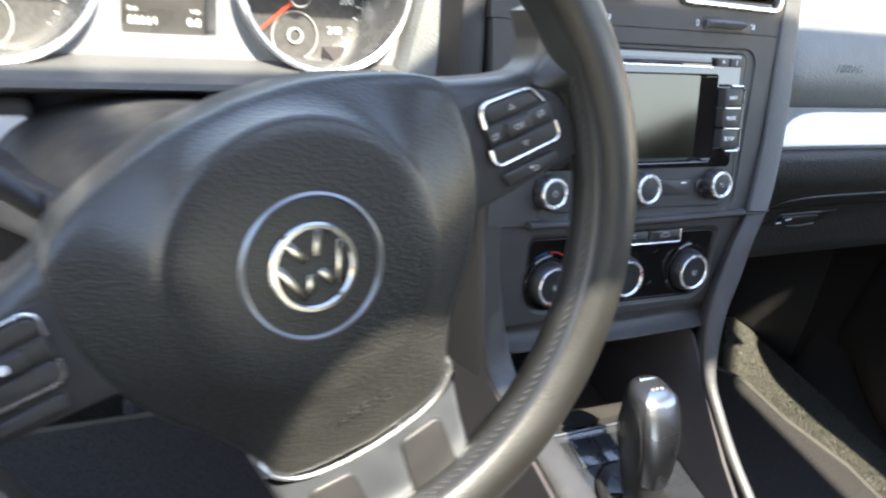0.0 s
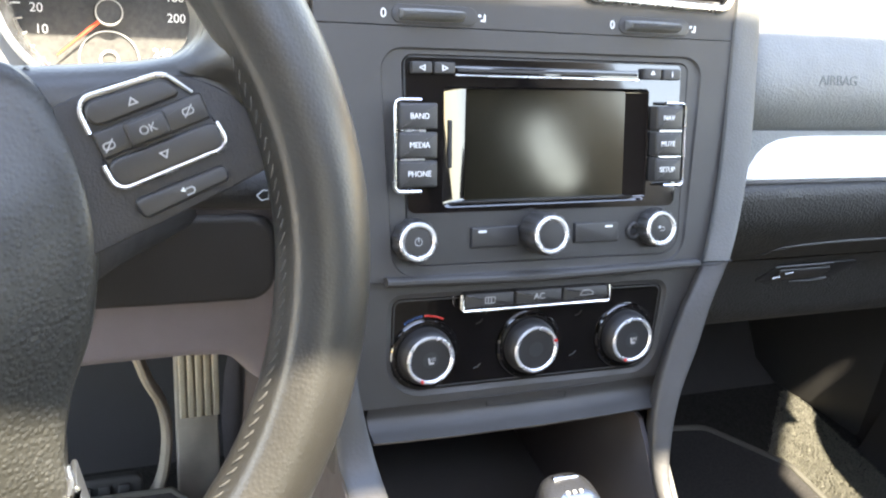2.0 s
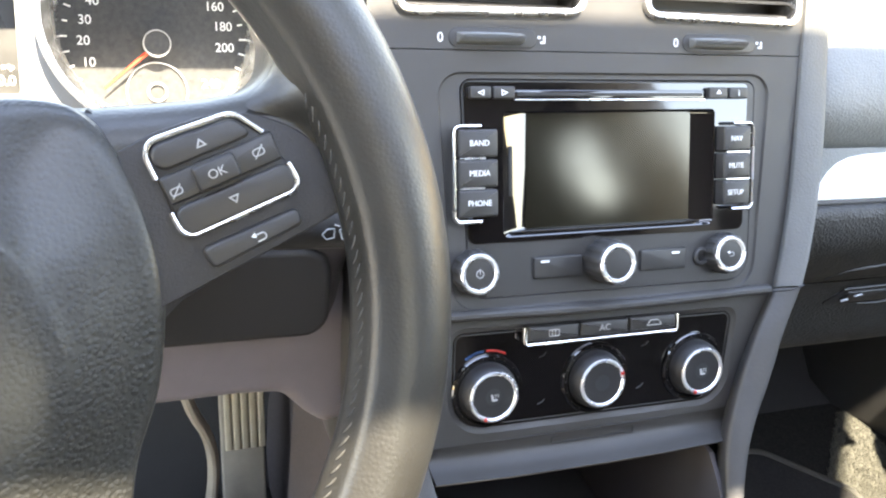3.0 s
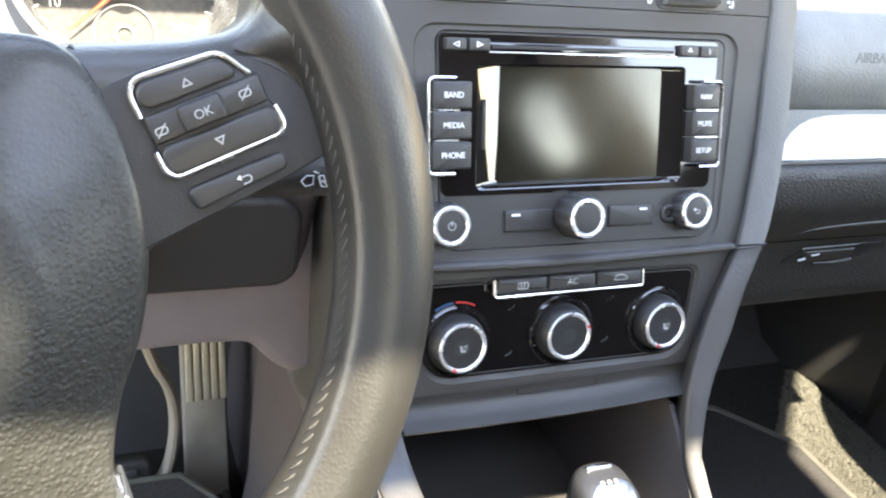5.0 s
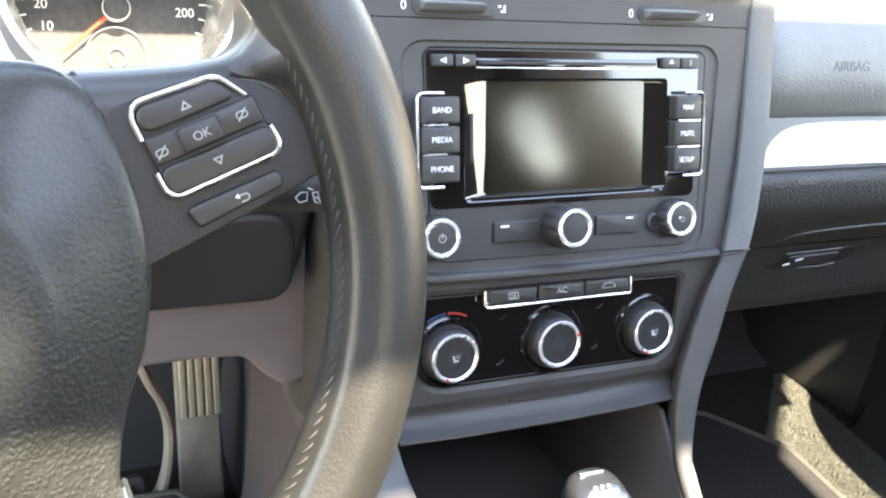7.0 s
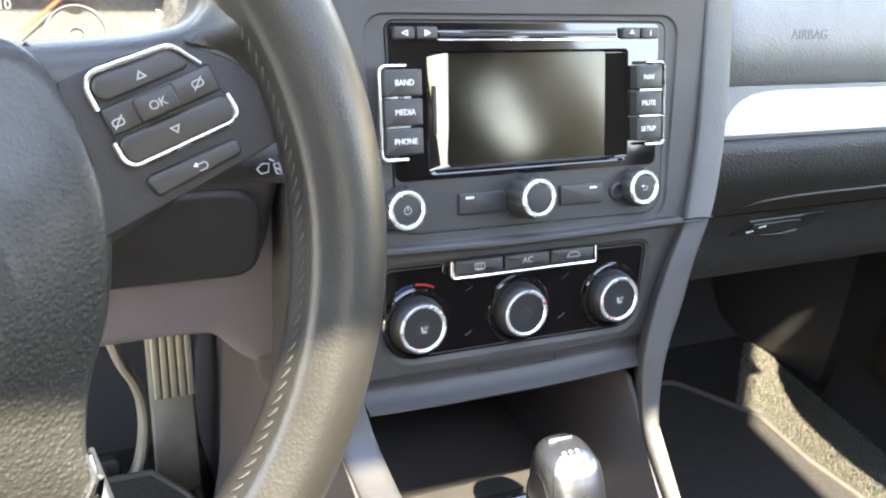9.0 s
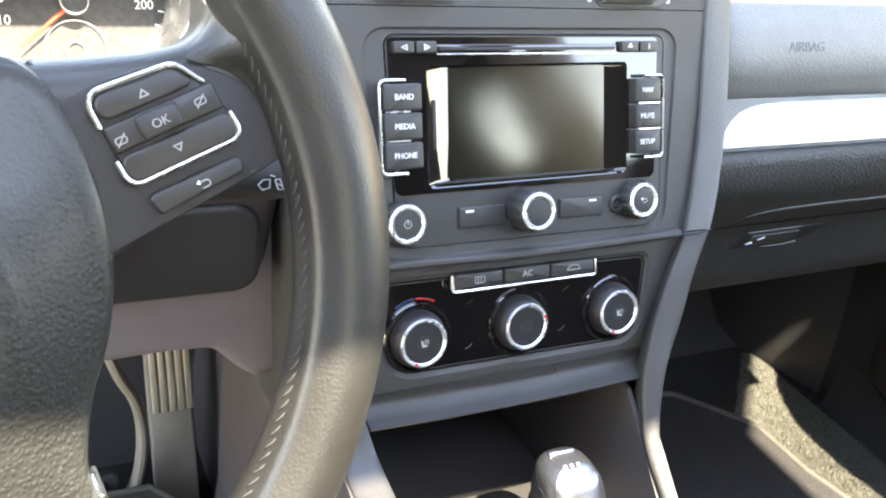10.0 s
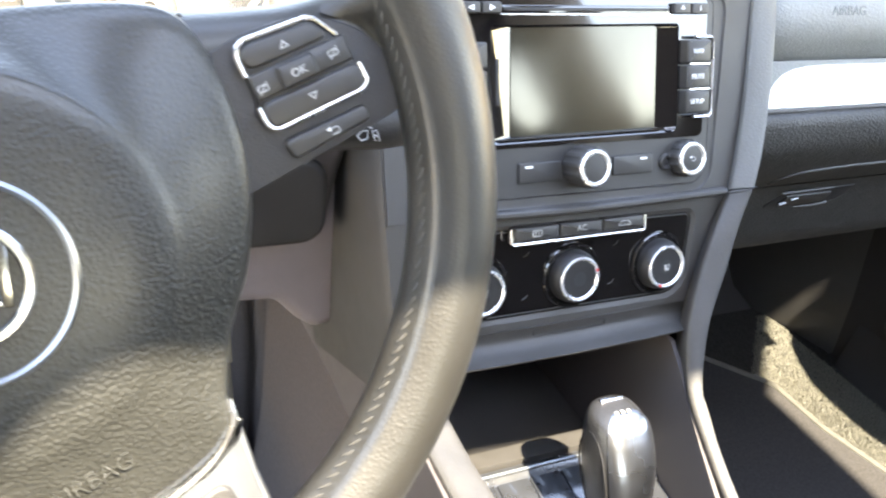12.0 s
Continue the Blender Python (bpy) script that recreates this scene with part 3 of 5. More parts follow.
for x0, x1, mark in ((-0.0845, -0.0722, "left"), (-0.0708, -0.0580, "right"), (0.0706, 0.0838, "up"), (0.0852, 0.0985, "i")):
    b = part("button", slab(bm_new(), rrect(x0, x1, 0.0940, 0.1008, 0.0012, 4), -0.0034, 0.002, 0.0008), BUTTON, radio)
    c, z = (x0 + x1) / 2, 0.0973
    if mark == "i":
        lettering("i", 0.0055, PRINT, b, (c, -0.0036, z), "marking")
    else:
        tri = {"left": [(c - 0.0022, z), (c + 0.0018, z - 0.0018), (c + 0.0018, z + 0.0018)], "right": [(c + 0.0022, z), (c - 0.0018, z + 0.0018), (c - 0.0018, z - 0.0018)], "up": [(c, z + 0.0022), (c - 0.0018, z - 0.0004), (c + 0.0018, z - 0.0004)]}[mark]
        part("marking", band(bm_new(), tri, inset(tri, 0.0006), -0.0037, -0.003, 0.0001), PRINT, b)
for x0, x1, words, bx, size in ((-0.0937, -0.0702, ("BAND", "MEDIA", "PHONE"), -1, 0.0046), (0.0792, 0.0990, ("NAV", "MUTE", "SETUP"), 1, 0.0045)):
    for k, word in enumerate(words):
        z1 = 0.0776 - 0.0163 * k
        o = rrect(x0, x1, z1 - 0.0152, z1, 0.0012, 4)
        b = part("button", slab(bm_new(), o, -0.0075, 0.002, 0.0014), BUTTON, radio)
        lettering(word, size, PRINT, b, ((x0 + x1) / 2 + (0.0006 if bx < 0 else -0.0012), -0.0077, z1 - 0.0076), wide=0.92)
    edge = -0.0958 if bx < 0 else 0.1008
    tip = -0.0800 if bx < 0 else 0.0860
    r = 0.0035
    path = [(tip, 0.0792)] + [(edge - bx * r + bx * r * math.sin(w), 0.0792 - r + r * math.cos(w)) for w in np.linspace(0, math.pi / 2, 6)]
    path += [(edge - bx * r + bx * r * math.sin(w), 0.0274 + r + r * math.cos(w)) for w in np.linspace(math.pi / 2, math.pi, 6)] + [(tip, 0.0274)]
    part("button_bracket", tube(bm_new(), [(x, -0.0058, z) for x, z in path], 0.0011, 8, flatten=1.6), CHROME, radio, "chrome bracket round the buttons")
    for z in (0.0620, 0.0457):
        ends = (0.0815, 0.0985) if bx > 0 else (-0.0925, -0.0775)
        part("divider", tube(bm_new(), [(ends[0], -0.0066, z), (ends[1], -0.0066, z)], 0.0006, 6), CHROME, radio)


def ringed_knob(parent, centre, r, y0, y1, cap, symbol, ribbed=False):
    k = part("knob", lathe(bm_new(), centre, [(r + 0.0012, y0), (r + 0.0012, y1 + 0.0035), (r + 0.0002, y1 + 0.002)], 96, False, True, 24 if ribbed else 0, 0.0006), BUTTON, parent)
    part("ring", lathe(bm_new(), centre, [(r, y1 + 0.003), (r + 0.0001, y1 + 0.001), (r - 0.0006, y1), (r - 0.0017, y1), (r - 0.0025, y1 + 0.0008), (r - 0.0028, y1 + 0.002)], 64, False, False), RING, k, "bright chrome ring")
    part("cap", lathe(bm_new(), centre, [(r - 0.0027, y1 + 0.002), (r - 0.0029, y1 + 0.0012), (r * 0.4, y1 + 0.0009), (0.0002, y1 + 0.0009)], 48), cap, k)
    if symbol == "power":
        part("marking", band(bm_new(), [(centre[0] + 0.0024 * math.cos(w), centre[1] + 0.0024 * math.sin(w)) for w in np.linspace(0, 2 * math.pi, 24, endpoint=False)], [(centre[0] + 0.0019 * math.cos(w), centre[1] + 0.0019 * math.sin(w)) for w in np.linspace(0, 2 * math.pi, 24, endpoint=False)], y1 + 0.0006, y1 + 0.0012, 0.0001), PALE_PRINT, k)
        part("marking", slab(bm_new(), rrect(centre[0] - 0.0003, centre[0] + 0.0003, centre[1], centre[1] + 0.0029, 0.0002, 2), y1 + 0.0005, y1 + 0.001, 0.0001), PALE_PRINT, k)
    if symbol == "back":
        return_arrow(k, centre, y1 + 0.0006, 0.0021)
    if symbol == "seat":
        x, z = centre
        o = rounded([(x - 0.0022, z - 0.0028), (x + 0.0030, z - 0.0028), (x + 0.0030, z - 0.0012), (x - 0.0002, z - 0.0012), (x - 0.0010, z + 0.0036), (x - 0.0028, z + 0.0036)], 0.0006, 3)
        part("marking", slab(bm_new(), o, y1 + 0.0005, y1 + 0.001, 0.0001), PRINT, k, "small seat heating sign")
    return k


def return_arrow(parent, centre, y, s):
    x, z = centre
    path = [(x - s * 0.8, y, z + s * 0.45), (x + s * 0.4, y, z + s * 0.45)] + [(x + s * 0.4 + s * 0.55 * math.sin(w), y, z - s * 0.1 + s * 0.55 * math.cos(w)) for w in np.linspace(0.3, math.pi, 8)] + [(x - s * 0.6, y, z - s * 0.65)]
    part("marking", tube(bm_new(), path, s * 0.13, 6), PALE_PRINT, parent)
    tri = [(x - s * 1.3, z + s * 0.45), (x - s * 0.6, z + s * 0.0), (x - s * 0.6, z + s * 0.9)]
    part("marking", slab(bm_new(), tri, y - 0.0002, y + 0.0005, 0.0001), PRINT, parent)


ringed_knob(radio, (-0.0826, -0.0012), 0.0112, 0.002, -0.0105, BUTTON, "power", True)
ringed_knob(radio, (0.0003, 0.0003), 0.0114, 0.002, -0.0180, BUTTON, "", True)
ringed_knob(radio, (0.0846, 0.0000), 0.0109, 0.002, -0.0100, BUTTON, "back", True)
for x0, x1, m0 in ((-0.0453, -0.0140, -0.0410), (0.0257, 0.0577, 0.0475)):
    b = part("button", slab(bm_new(), rrect(x0, x1, -0.0078, 0.0045, 0.001, 4), -0.0006, 0.003, 0.0007), BUTTON, radio)
    part("marking", slab(bm_new(), rrect(m0, m0 + 0.0055, 0.0012, 0.0025, 0.0002, 2), -0.0009, 0.0, 0.0001), PRINT, b)
    part("button_gap", band(bm_new(), rrect(x0 - 0.0006, x1 + 0.0006, -0.0084, 0.0051, 0.0014, 4), rrect(x0, x1, -0.0078, 0.0045, 0.001, 4), 0.0006, 0.002, 0.0001), BLACK, radio)
aux = part("socket", lathe(bm_new(), (0.0698, -0.0020), [(0.0058, 0.002), (0.0058, -0.0004), (0.0045, -0.0010), (0.0030, -0.0006), (0.0026, 0.001), (0.0024, 0.008)], 32), BUTTON, radio, "small round socket")
part("hole", lathe(bm_new(), (0.0698, -0.0020), [(0.0024, 0.001), (0.0022, 0.0002), (0.0002, 0.0002)], 24), BLACK, aux)


# ---------------------------------------------------------------- heater controls
heater = thing("heater_controls", "glossy black heater panel with three silver-ringed knobs", "heater controls", CLIM)
part("panel", plate(bm_new(), inset(hole, 0.0032), [], 0.0022, 0.012), PIANO, heater)

part("panel_rim", band(bm_new(), inset(hole, 0.0042), inset(hole, 0.0050), 0.0017, 0.004, 0.0002), BUTTON, heater, "fine raised line round the panel")


def arc_points(centre, r, a0, a1, n=12):
    return [(centre[0] + r * math.cos(radians(a0 + (a1 - a0) * k / n)), centre[1] + r * math.sin(radians(a0 + (a1 - a0) * k / n))) for k in range(n + 1)]


for k, (x, z) in enumerate(((-0.0722, -0.0468), (-0.0014, -0.0466), (0.0694, -0.0467))):
    c = (x, z)
    base = part("dial", lathe(bm_new(), c, [(0.0222, 0.005), (0.0222, 0.0010), (0.0214, 0.0002), (0.0196, 0.0002), (0.0188, 0.0010), (0.0150, 0.0010)], 64), PIANO, heater)
    y1 = -0.0096
    grip = part("knob", lathe(bm_new(), c, [(0.0178, 0.002), (0.0174, -0.002), (0.0160, y1 + 0.0022), (0.0149, y1 + 0.0012)], 96, False, True), BLACK, base)
    part("ring", lathe(bm_new(), c, [(0.0150, y1 + 0.003), (0.0150, y1 + 0.0008), (0.0145, y1), (0.0134, y1), (0.0126, y1 + 0.001), (0.0120, y1 + 0.003)], 72, False, False), RING, grip, "bright chrome ring")
    part("cap", lathe(bm_new(), c, [(0.0124, y1 + 0.0028), (0.0121, y1 + 0.0018), (0.005, y1 + 0.0012), (0.0002, y1 + 0.0011)], 48), CAP, grip)
    mark_angle = {0: 248, 1: 22, 2: 250}[k]
    mx, mz = x + 0.0138 * math.cos(radians(mark_angle)), z + 0.0138 * math.sin(radians(mark_angle))
    part("pointer", slab(bm_new(), [(mx + 0.0011 * math.cos(w), mz + 0.0011 * math.sin(w)) for w in np.linspace(0, 6.28, 10, endpoint=False)], y1 - 0.0003, y1 + 0.001, 0.0001), RED, grip, "red pointer mark")
    for a in range(-60, 241, 20):
        px_, pz_ = x + 0.0203 * math.cos(radians(a)), z + 0.0203 * math.sin(radians(a))
        part("tick", slab(bm_new(), [(px_ + 0.0004 * math.cos(w), pz_ + 0.0004 * math.sin(w)) for w in (0.8, 2.4, 3.9, 5.5)], 0.0000, 0.001, 0.0001), TRIM_GREY, base)
    if k != 1:
        o = rounded([(x - 0.0012, z - 0.0026), (x + 0.0022, z - 0.0024), (x + 0.0022, z - 0.0013), (x + 0.0000, z - 0.0014), (x - 0.0008, z + 0.0016), (x - 0.0019, z + 0.0016)], 0.0006, 3)
        part("marking", slab(bm_new(), o, y1 + 0.0006, y1 + 0.0012, 0.0001), PALE_PRINT, grip, "small seat heating sign")
        for q in range(3):
            wave = [(x + 0.0006 + 0.0010 * q + 0.0003 * math.sin(2.2 * h), y1 + 0.0009, z - 0.0006 + 0.0006 * h) for h in range(5)]
            part("marking", tube(bm_new(), wave, 0.00018, 5), PALE_PRINT, grip)
    if k == 0:
        part("cold_band", band(bm_new(), arc_points(c, 0.0249, 96, 124) + arc_points(c, 0.0238, 124, 96), arc_points(c, 0.0247, 97, 123) + arc_points(c, 0.0240, 123, 97), 0.0018, 0.003, 0.0001), BLUE, heater, "blue cold mark")
        part("warm_band", band(bm_new(), arc_points(c, 0.0249, 62, 92) + arc_points(c, 0.0238, 92, 62), arc_points(c, 0.0244, 64, 91) + arc_points(c, 0.0242, 91, 64), 0.0018, 0.003, 0.0001), RED, heater, "red warm mark")
keys = part("key_bar", slab(bm_new(), rrect(-0.0508, 0.0508, -0.0195, -0.0095, 0.001, 4), -0.0010, 0.006, 0.0005), BLACK, heater)
for k, word in enumerate(("", "AC", "")):
    x0 = -0.0495 + 0.0335 * k
    key = part("button", slab(bm_new(), rrect(x0, x0 + 0.0325, -0.0176, -0.0090, 0.0008, 4), -0.0050, 0.002, 0.0012), BUTTON, keys)
    if word:
        lettering(word, 0.0056, PALE_PRINT, key, (x0 + 0.0162, -0.0052, -0.0132))
    elif k == 0:
        o = rrect(x0 + 0.0125, x0 + 0.0195, -0.0155, -0.0112, 0.0008, 3)
        part("marking", band(bm_new(), o, inset(o, 0.0005), -0.0053, -0.0045, 0.0001), PALE_PRINT, key)
        for q in range(2):
            part("marking", slab(bm_new(), rrect(x0 + 0.0145 + 0.002 * q, x0 + 0.0150 + 0.002 * q, -0.0150, -0.0116, 0.0001, 1), -0.0053, -0.0045, 0.0001), PALE_PRINT, key)
    else:
        o = rounded([(x0 + 0.011, -0.0148), (x0 + 0.0215, -0.0148), (x0 + 0.0215, -0.0130), (x0 + 0.0190, -0.0112), (x0 + 0.0140, -0.0112), (x0 + 0.0125, -0.0130)], 0.0006, 3)
        part("marking", band(bm_new(), o, inset(o, 0.0005), -0.0053, -0.0045, 0.0001), PALE_PRINT, key, "small car-shaped sign")
path = [(-0.0512, -0.003, -0.0095), (-0.0512, -0.004, -0.0186), (-0.0500, -0.004, -0.0196), (0.0508, -0.004, -0.0196), (0.0518, -0.004, -0.0186), (0.0518, -0.003, -0.0095)]
part("key_bracket", tube(bm_new(), path, 0.0010, 8), CHROME, heater, "thin chrome bracket under the buttons")
for x, z in ((-0.036, -0.029), (0.034, -0.029), (-0.036, -0.058), (0.032, -0.056)):
    part("marking", tube(bm_new(), [(x - 0.003, 0.0020, z - 0.001), (x, 0.0020, z), (x + 0.0015, 0.0020, z + 0.002)], 0.0003, 5), TRIM_GREY, heater)

# ---------------------------------------------------------------- pillar trim beside the stack, running down as console rails
def rail(name, label, rows, mat):
    """rows: left edge and right edge as (x, y, z) with the height of the bulge towards the driver."""
    bm, loops = bm_new(), []
    fine_l = spline([r[0] for r in rows], 5)
    fine_r = spline([r[1] for r in rows], 5)
    high = spline([(r[2], 0, 0) for r in rows], 5)
    for a, b, h in zip(fine_l, fine_r, high):
        mid, loop = (a + b) / 2, []
        for k in range(11):
            w = math.pi * k / 10
            p = mid + (a - b) / 2 * math.cos(w)
            loop.append(p + Vector((0, -0.7 * h.x * math.sin(w) ** 0.55, h.x * 0.25 * math.sin(w))))
        loop += [b + Vector((0.004, 0.035, -0.006)), a + Vector((0.004, 0.012, -0.003))]
        loops.append(loop)
    loft(bm, loops, True, True)
    return solid(name, bm, mat, label, "console trim", "structure")


rail("trim_right", "grey grained pillar trim curving down beside the centre stack", [
    ((0.1460, 0.000, 0.240), (0.178, 0.012, 0.240), 0.005), ((0.1425, 0.000, 0.160), (0.168, 0.006, 0.160), 0.005), ((0.1400, 0.000, 0.118), (0.1630, 0.002, 0.118), 0.0048),
    ((0.1372, -0.001, 0.074), (0.1582, -0.003, 0.074), 0.0045), ((0.1340, -0.002, 0.037), (0.1532, -0.006, 0.036), 0.004), ((0.1285, -0.003, 0.000), (0.1445, -0.010, 0.000), 0.0036),
    ((0.1228, -0.004, -0.0245), (0.1368, -0.012, -0.0235), 0.0035)], TRIM_LIT)
# lower stretch in the darker grey, its shade put into the colour
rail("trim_right_lower", "grey grained trim running down beside the tray of the centre console", [
    ((0.1225, -0.0035, -0.0255), (0.1362, -0.0115, -0.0245), 0.0035), ((0.1080, -0.004, -0.056), (0.1245, -0.011, -0.052), 0.0035), ((0.0972, -0.004, -0.085), (0.1145, -0.011, -0.082), 0.0035),
    ((0.0875, -0.006, -0.115), (0.1025, -0.012, -0.110), 0.0038), ((0.0830, -0.010, -0.140), (0.0945, -0.015, -0.138), 0.004), ((0.0812, -0.0170, -0.1665), (0.0905, -0.0200, -0.1650), 0.004),
    ((0.0830, -0.0305, -0.1936), (0.0915, -0.0330, -0.1920), 0.004), ((0.0855, -0.0475, -0.2240), (0.0940, -0.0500, -0.2225), 0.004), ((0.0900, -0.0760, -0.2650), (0.0985, -0.0780, -0.2635), 0.004), ((0.0950, -0.115, -0.320), (0.1040, -0.116, -0.318), 0.004)], TRIM_GREY)
rail("trim_left", "grey grained trim running down beside the tray of the centre console", [
    ((-0.1300, 0.010, -0.060), (-0.1180, 0.004, -0.060), 0.002), ((-0.1285, 0.006, -0.09), (-0.1150, 0.002, -0.09), 0.004), ((-0.130, 0.000, -0.125), (-0.1080, -0.002, -0.125), 0.005), ((-0.128, -0.010, -0.141), (-0.1050, -0.012, -0.142), 0.006),
    ((-0.1265, -0.040, -0.161), (-0.1040, -0.040, -0.160), 0.008), ((-0.1255, -0.075, -0.181), (-0.1020, -0.075, -0.178), 0.009), ((-0.1265, -0.12, -0.208), (-0.0980, -0.12, -0.205), 0.009), ((-0.130, -0.20, -0.255), (-0.0950, -0.20, -0.252), 0.006), ((-0.137, -0.36, -0.335), (-0.0950, -0.36, -0.332), 0.006)], TRIM_GREY)

joint = tube(bm_new(), [(0.1180, -0.0072, -0.0262), (0.1275, -0.0128, -0.0250), (0.1370, -0.0148, -0.0225)], 0.0006, 6)
solid("trim", joint, BLACK, "fine dark joint across the pillar trim", "trim joint", "structure")

# ---------------------------------------------------------------- steering wheel
WHEEL = DASH @ pose(-0.3456, -0.195, 0.0100, 0, -22, 0)
wheel = thing("steering_wheel", "dark leather steering wheel with silver trim, turned a little", "steering wheel", WHEEL)
bm, loops = bm_new(), []
N = 120
RIM_X, RIM_Z, RIM_R, RIM_T = 0.0047, 0.0116, 0.1588, 0.0164
for k in range(N):
    w = 2 * math.pi * k / N
    d = Vector((math.cos(w), 0, math.sin(w)))
    c = d * RIM_R + Vector((RIM_X, 0.006, RIM_Z))
    loop = []
    for q in range(40):
        a = 2 * math.pi * q / 40 - math.pi
        # a rounded seam ridge on the driver's side, with the flatter stitched band inside it
        grow = 0.0007 * math.exp(-((a + radians(133)) / 0.11) ** 2) - 0.0007 * math.exp(-((a + radians(156)) / 0.22) ** 2)
        loop.append(c + d * ((RIM_T + grow) * math.cos(a)) + Vector((0, (RIM_T - 0.0012 + grow) * math.sin(a), 0)))
    loops.append(loop)
rim = part("rim", loft(bm, loops + loops[:1]), LEATHER, wheel, "dark leather rim with pale stitching", sharp=60)

# twisted stitching along the inner edge of the rim
bm = bm_new()
for k in range(74):
    w0 = radians(-128 + 1.80 * k)
    for lean, thick in ((1, 0.00030),):
        pts = []
        for f in (0.0, 0.25, 0.5, 0.75, 1.0):
            w = w0 + radians(1.7) * f
            r = 0.1431 + lean * 0.0014 * (f - 0.5)
            y = -0.0010 - lean * 0.0022 * (f - 0.5) - 0.0005 * math.sin(math.pi * f)
            pts.append(Vector((r * math.cos(w) + RIM_X, y, r * math.sin(w) + RIM_Z)))
        tube(bm, pts, [thick * 0.5, thick, thick, thick, thick * 0.5], 5)
tagged(part("stitching", bm, THREAD, rim, "pale grey thread stitches"), kind="stuff")

half = [(0.0, 0.0690), (0.030, 0.0665), (0.060, 0.0585), (0.0825, 0.0490), (0.0912, 0.0385), (0.0938, 0.0220), (0.0924, 0.0030), (0.0866, -0.0165), (0.0745, -0.0385), (0.0605, -0.0550), (0.0510, -0.0705), (0.0445, -0.0855), (0.0300, -0.0925), (0.0, -0.0955)]
line = spline([(u, v, 0) for u, v in half], 6)
pad_outline = [(p.x, p.y) for p in line] + [(-p.x, p.y) for p in reversed(line[1:-1])]
bm, loops = bm_new(), []
loops.append(flat(pad_outline, 0.045))


def pad_loop(gap, blend, r, y, y_low, drop):
    """Between the pad's outline and a circle; the upper arc slopes away by drop."""
    loop = []
    for x, z in inset(pad_outline, gap):
        w = math.atan2(z, x)
        g = min(1.0, max(0.0, (math.sin(w) - 0.02) / 0.48))
        g = g * g * (3 - 2 * g)
        k = min(1.0, max(0.0, (math.sin(w) - 0.40) / 0.35))
        k = k * k * (3 - 2 * k)
        # the shoulder is crisp above and melts away to the sides
        soft_y = y_low + (y - y_low) * g
        loop.append((x + (r * math.cos(w) - x) * blend, soft_y + drop * k, z + (r * math.sin(w) - z) * blend))
    return loop


for row in ((0.0, 0.0, 0.06, 0.0090, 0.0085, 0.0050), (0.0008, 0.0, 0.06, 0.0070, 0.0066, 0.0045), (0.0030, 0.0, 0.06, 0.0056, 0.0052, 0.0040), (0.0030, 0.12, 0.0605, 0.0048, 0.0043, 0.0034), (0.0030, 0.25, 0.0605, 0.0040, 0.0032, 0.0029), (0.0030, 0.50, 0.0605, 0.0020, 0.0004, 0.0014), (0.0030, 0.72, 0.0605, -0.0006, -0.0020, 0.0004), (0.0030, 0.90, 0.0605, -0.0036, -0.0038, 0.0), (0.0030, 1.0, 0.0605, -0.0062, -0.0048, 0),
            (0.0030, 1.0, 0.0596, -0.0071, -0.0053, 0), (0.0030, 1.0, 0.0580, -0.0077, -0.0060, 0), (0.0030, 1.0, 0.0530, -0.0083, -0.0074, 0), (0.0030, 1.0, 0.0440, -0.0088, -0.0086, 0), (0.0030, 1.0, 0.0306, -0.0092, -0.0092, 0)):
    loops.append(pad_loop(*row))
pad = part("airbag_cover", loft(bm, loops, True, True), PAD, wheel, "dark grained airbag cover")
for s in (-1, 1):
    groove = [(s * (abs(x) + 0.0011), 0.0085 + 0.0060 * max(0.0, (z - 0.026) / 0.016), z) for x, z in pad_outline if s * x > 0 and -0.0165 < z < 0.0425]
    part("cover_joint", tube(bm_new(), groove, 0.0013, 6), BLACK, pad, "dark joint beside the cover")
part("emblem_ring", lathe(bm_new(), (0, 0), [(0.0310, -0.008), (0.0308, -0.0098), (0.0297, -0.0106), (0.0286, -0.0098), (0.0281, -0.008)], 72, False, False), SATIN, pad, "thin silver ring")
part("emblem_disc", lathe(bm_new(), (0, 0), [(0.0286, -0.0088), (0.0220, -0.0080), (0.0205, -0.0082), (0.0002, -0.0082)], 64), BUTTON, pad)
badge = part("emblem", lathe(bm_new(), (0, 0), [(0.0188, -0.0080), (0.0188, -0.0108), (0.0179, -0.0118), (0.0164, -0.0118), (0.0156, -0.0108), (0.0156, -0.0080)], 64, False, False), BADGE, pad, "round chrome badge")


def strip(bm, path, wide, y_front, y_back):
    """A flat bent bar with mitred corners along an open path in x and z."""
    left, right = [], []
    for i, p in enumerate(path):
        p = Vector(p)
        u = (p - Vector(path[i - 1])).normalized() if i else None
        v = (Vector(path[i + 1]) - p).normalized() if i < len(path) - 1 else None
        t = ((u or v) + (v or u)).normalized()
        n = Vector((-t.y, t.x))
        k = wide / 2 / max(0.35, n.dot(Vector((-(u or v).y, (u or v).x))))
        left.append(tuple(p + n * k))
        right.append(tuple(p - n * k))
    return slab(bm, left + right[::-1], y_front, y_back, 0.0004)


for s in (-1, 1):
    for a, b in ((0.0070, 0.0142), (0.0024, 0.0040)), ((0.0140, 0.0066), (0.0076, -0.0108)), ((0.0056, -0.0096), (0.0022, -0.0016)):
        part("badge_bar", strip(bm_new(), [(s * a[0], a[1]), (s * b[0], b[1])], 0.0030, -0.0110, -0.0078), BADGE, badge)
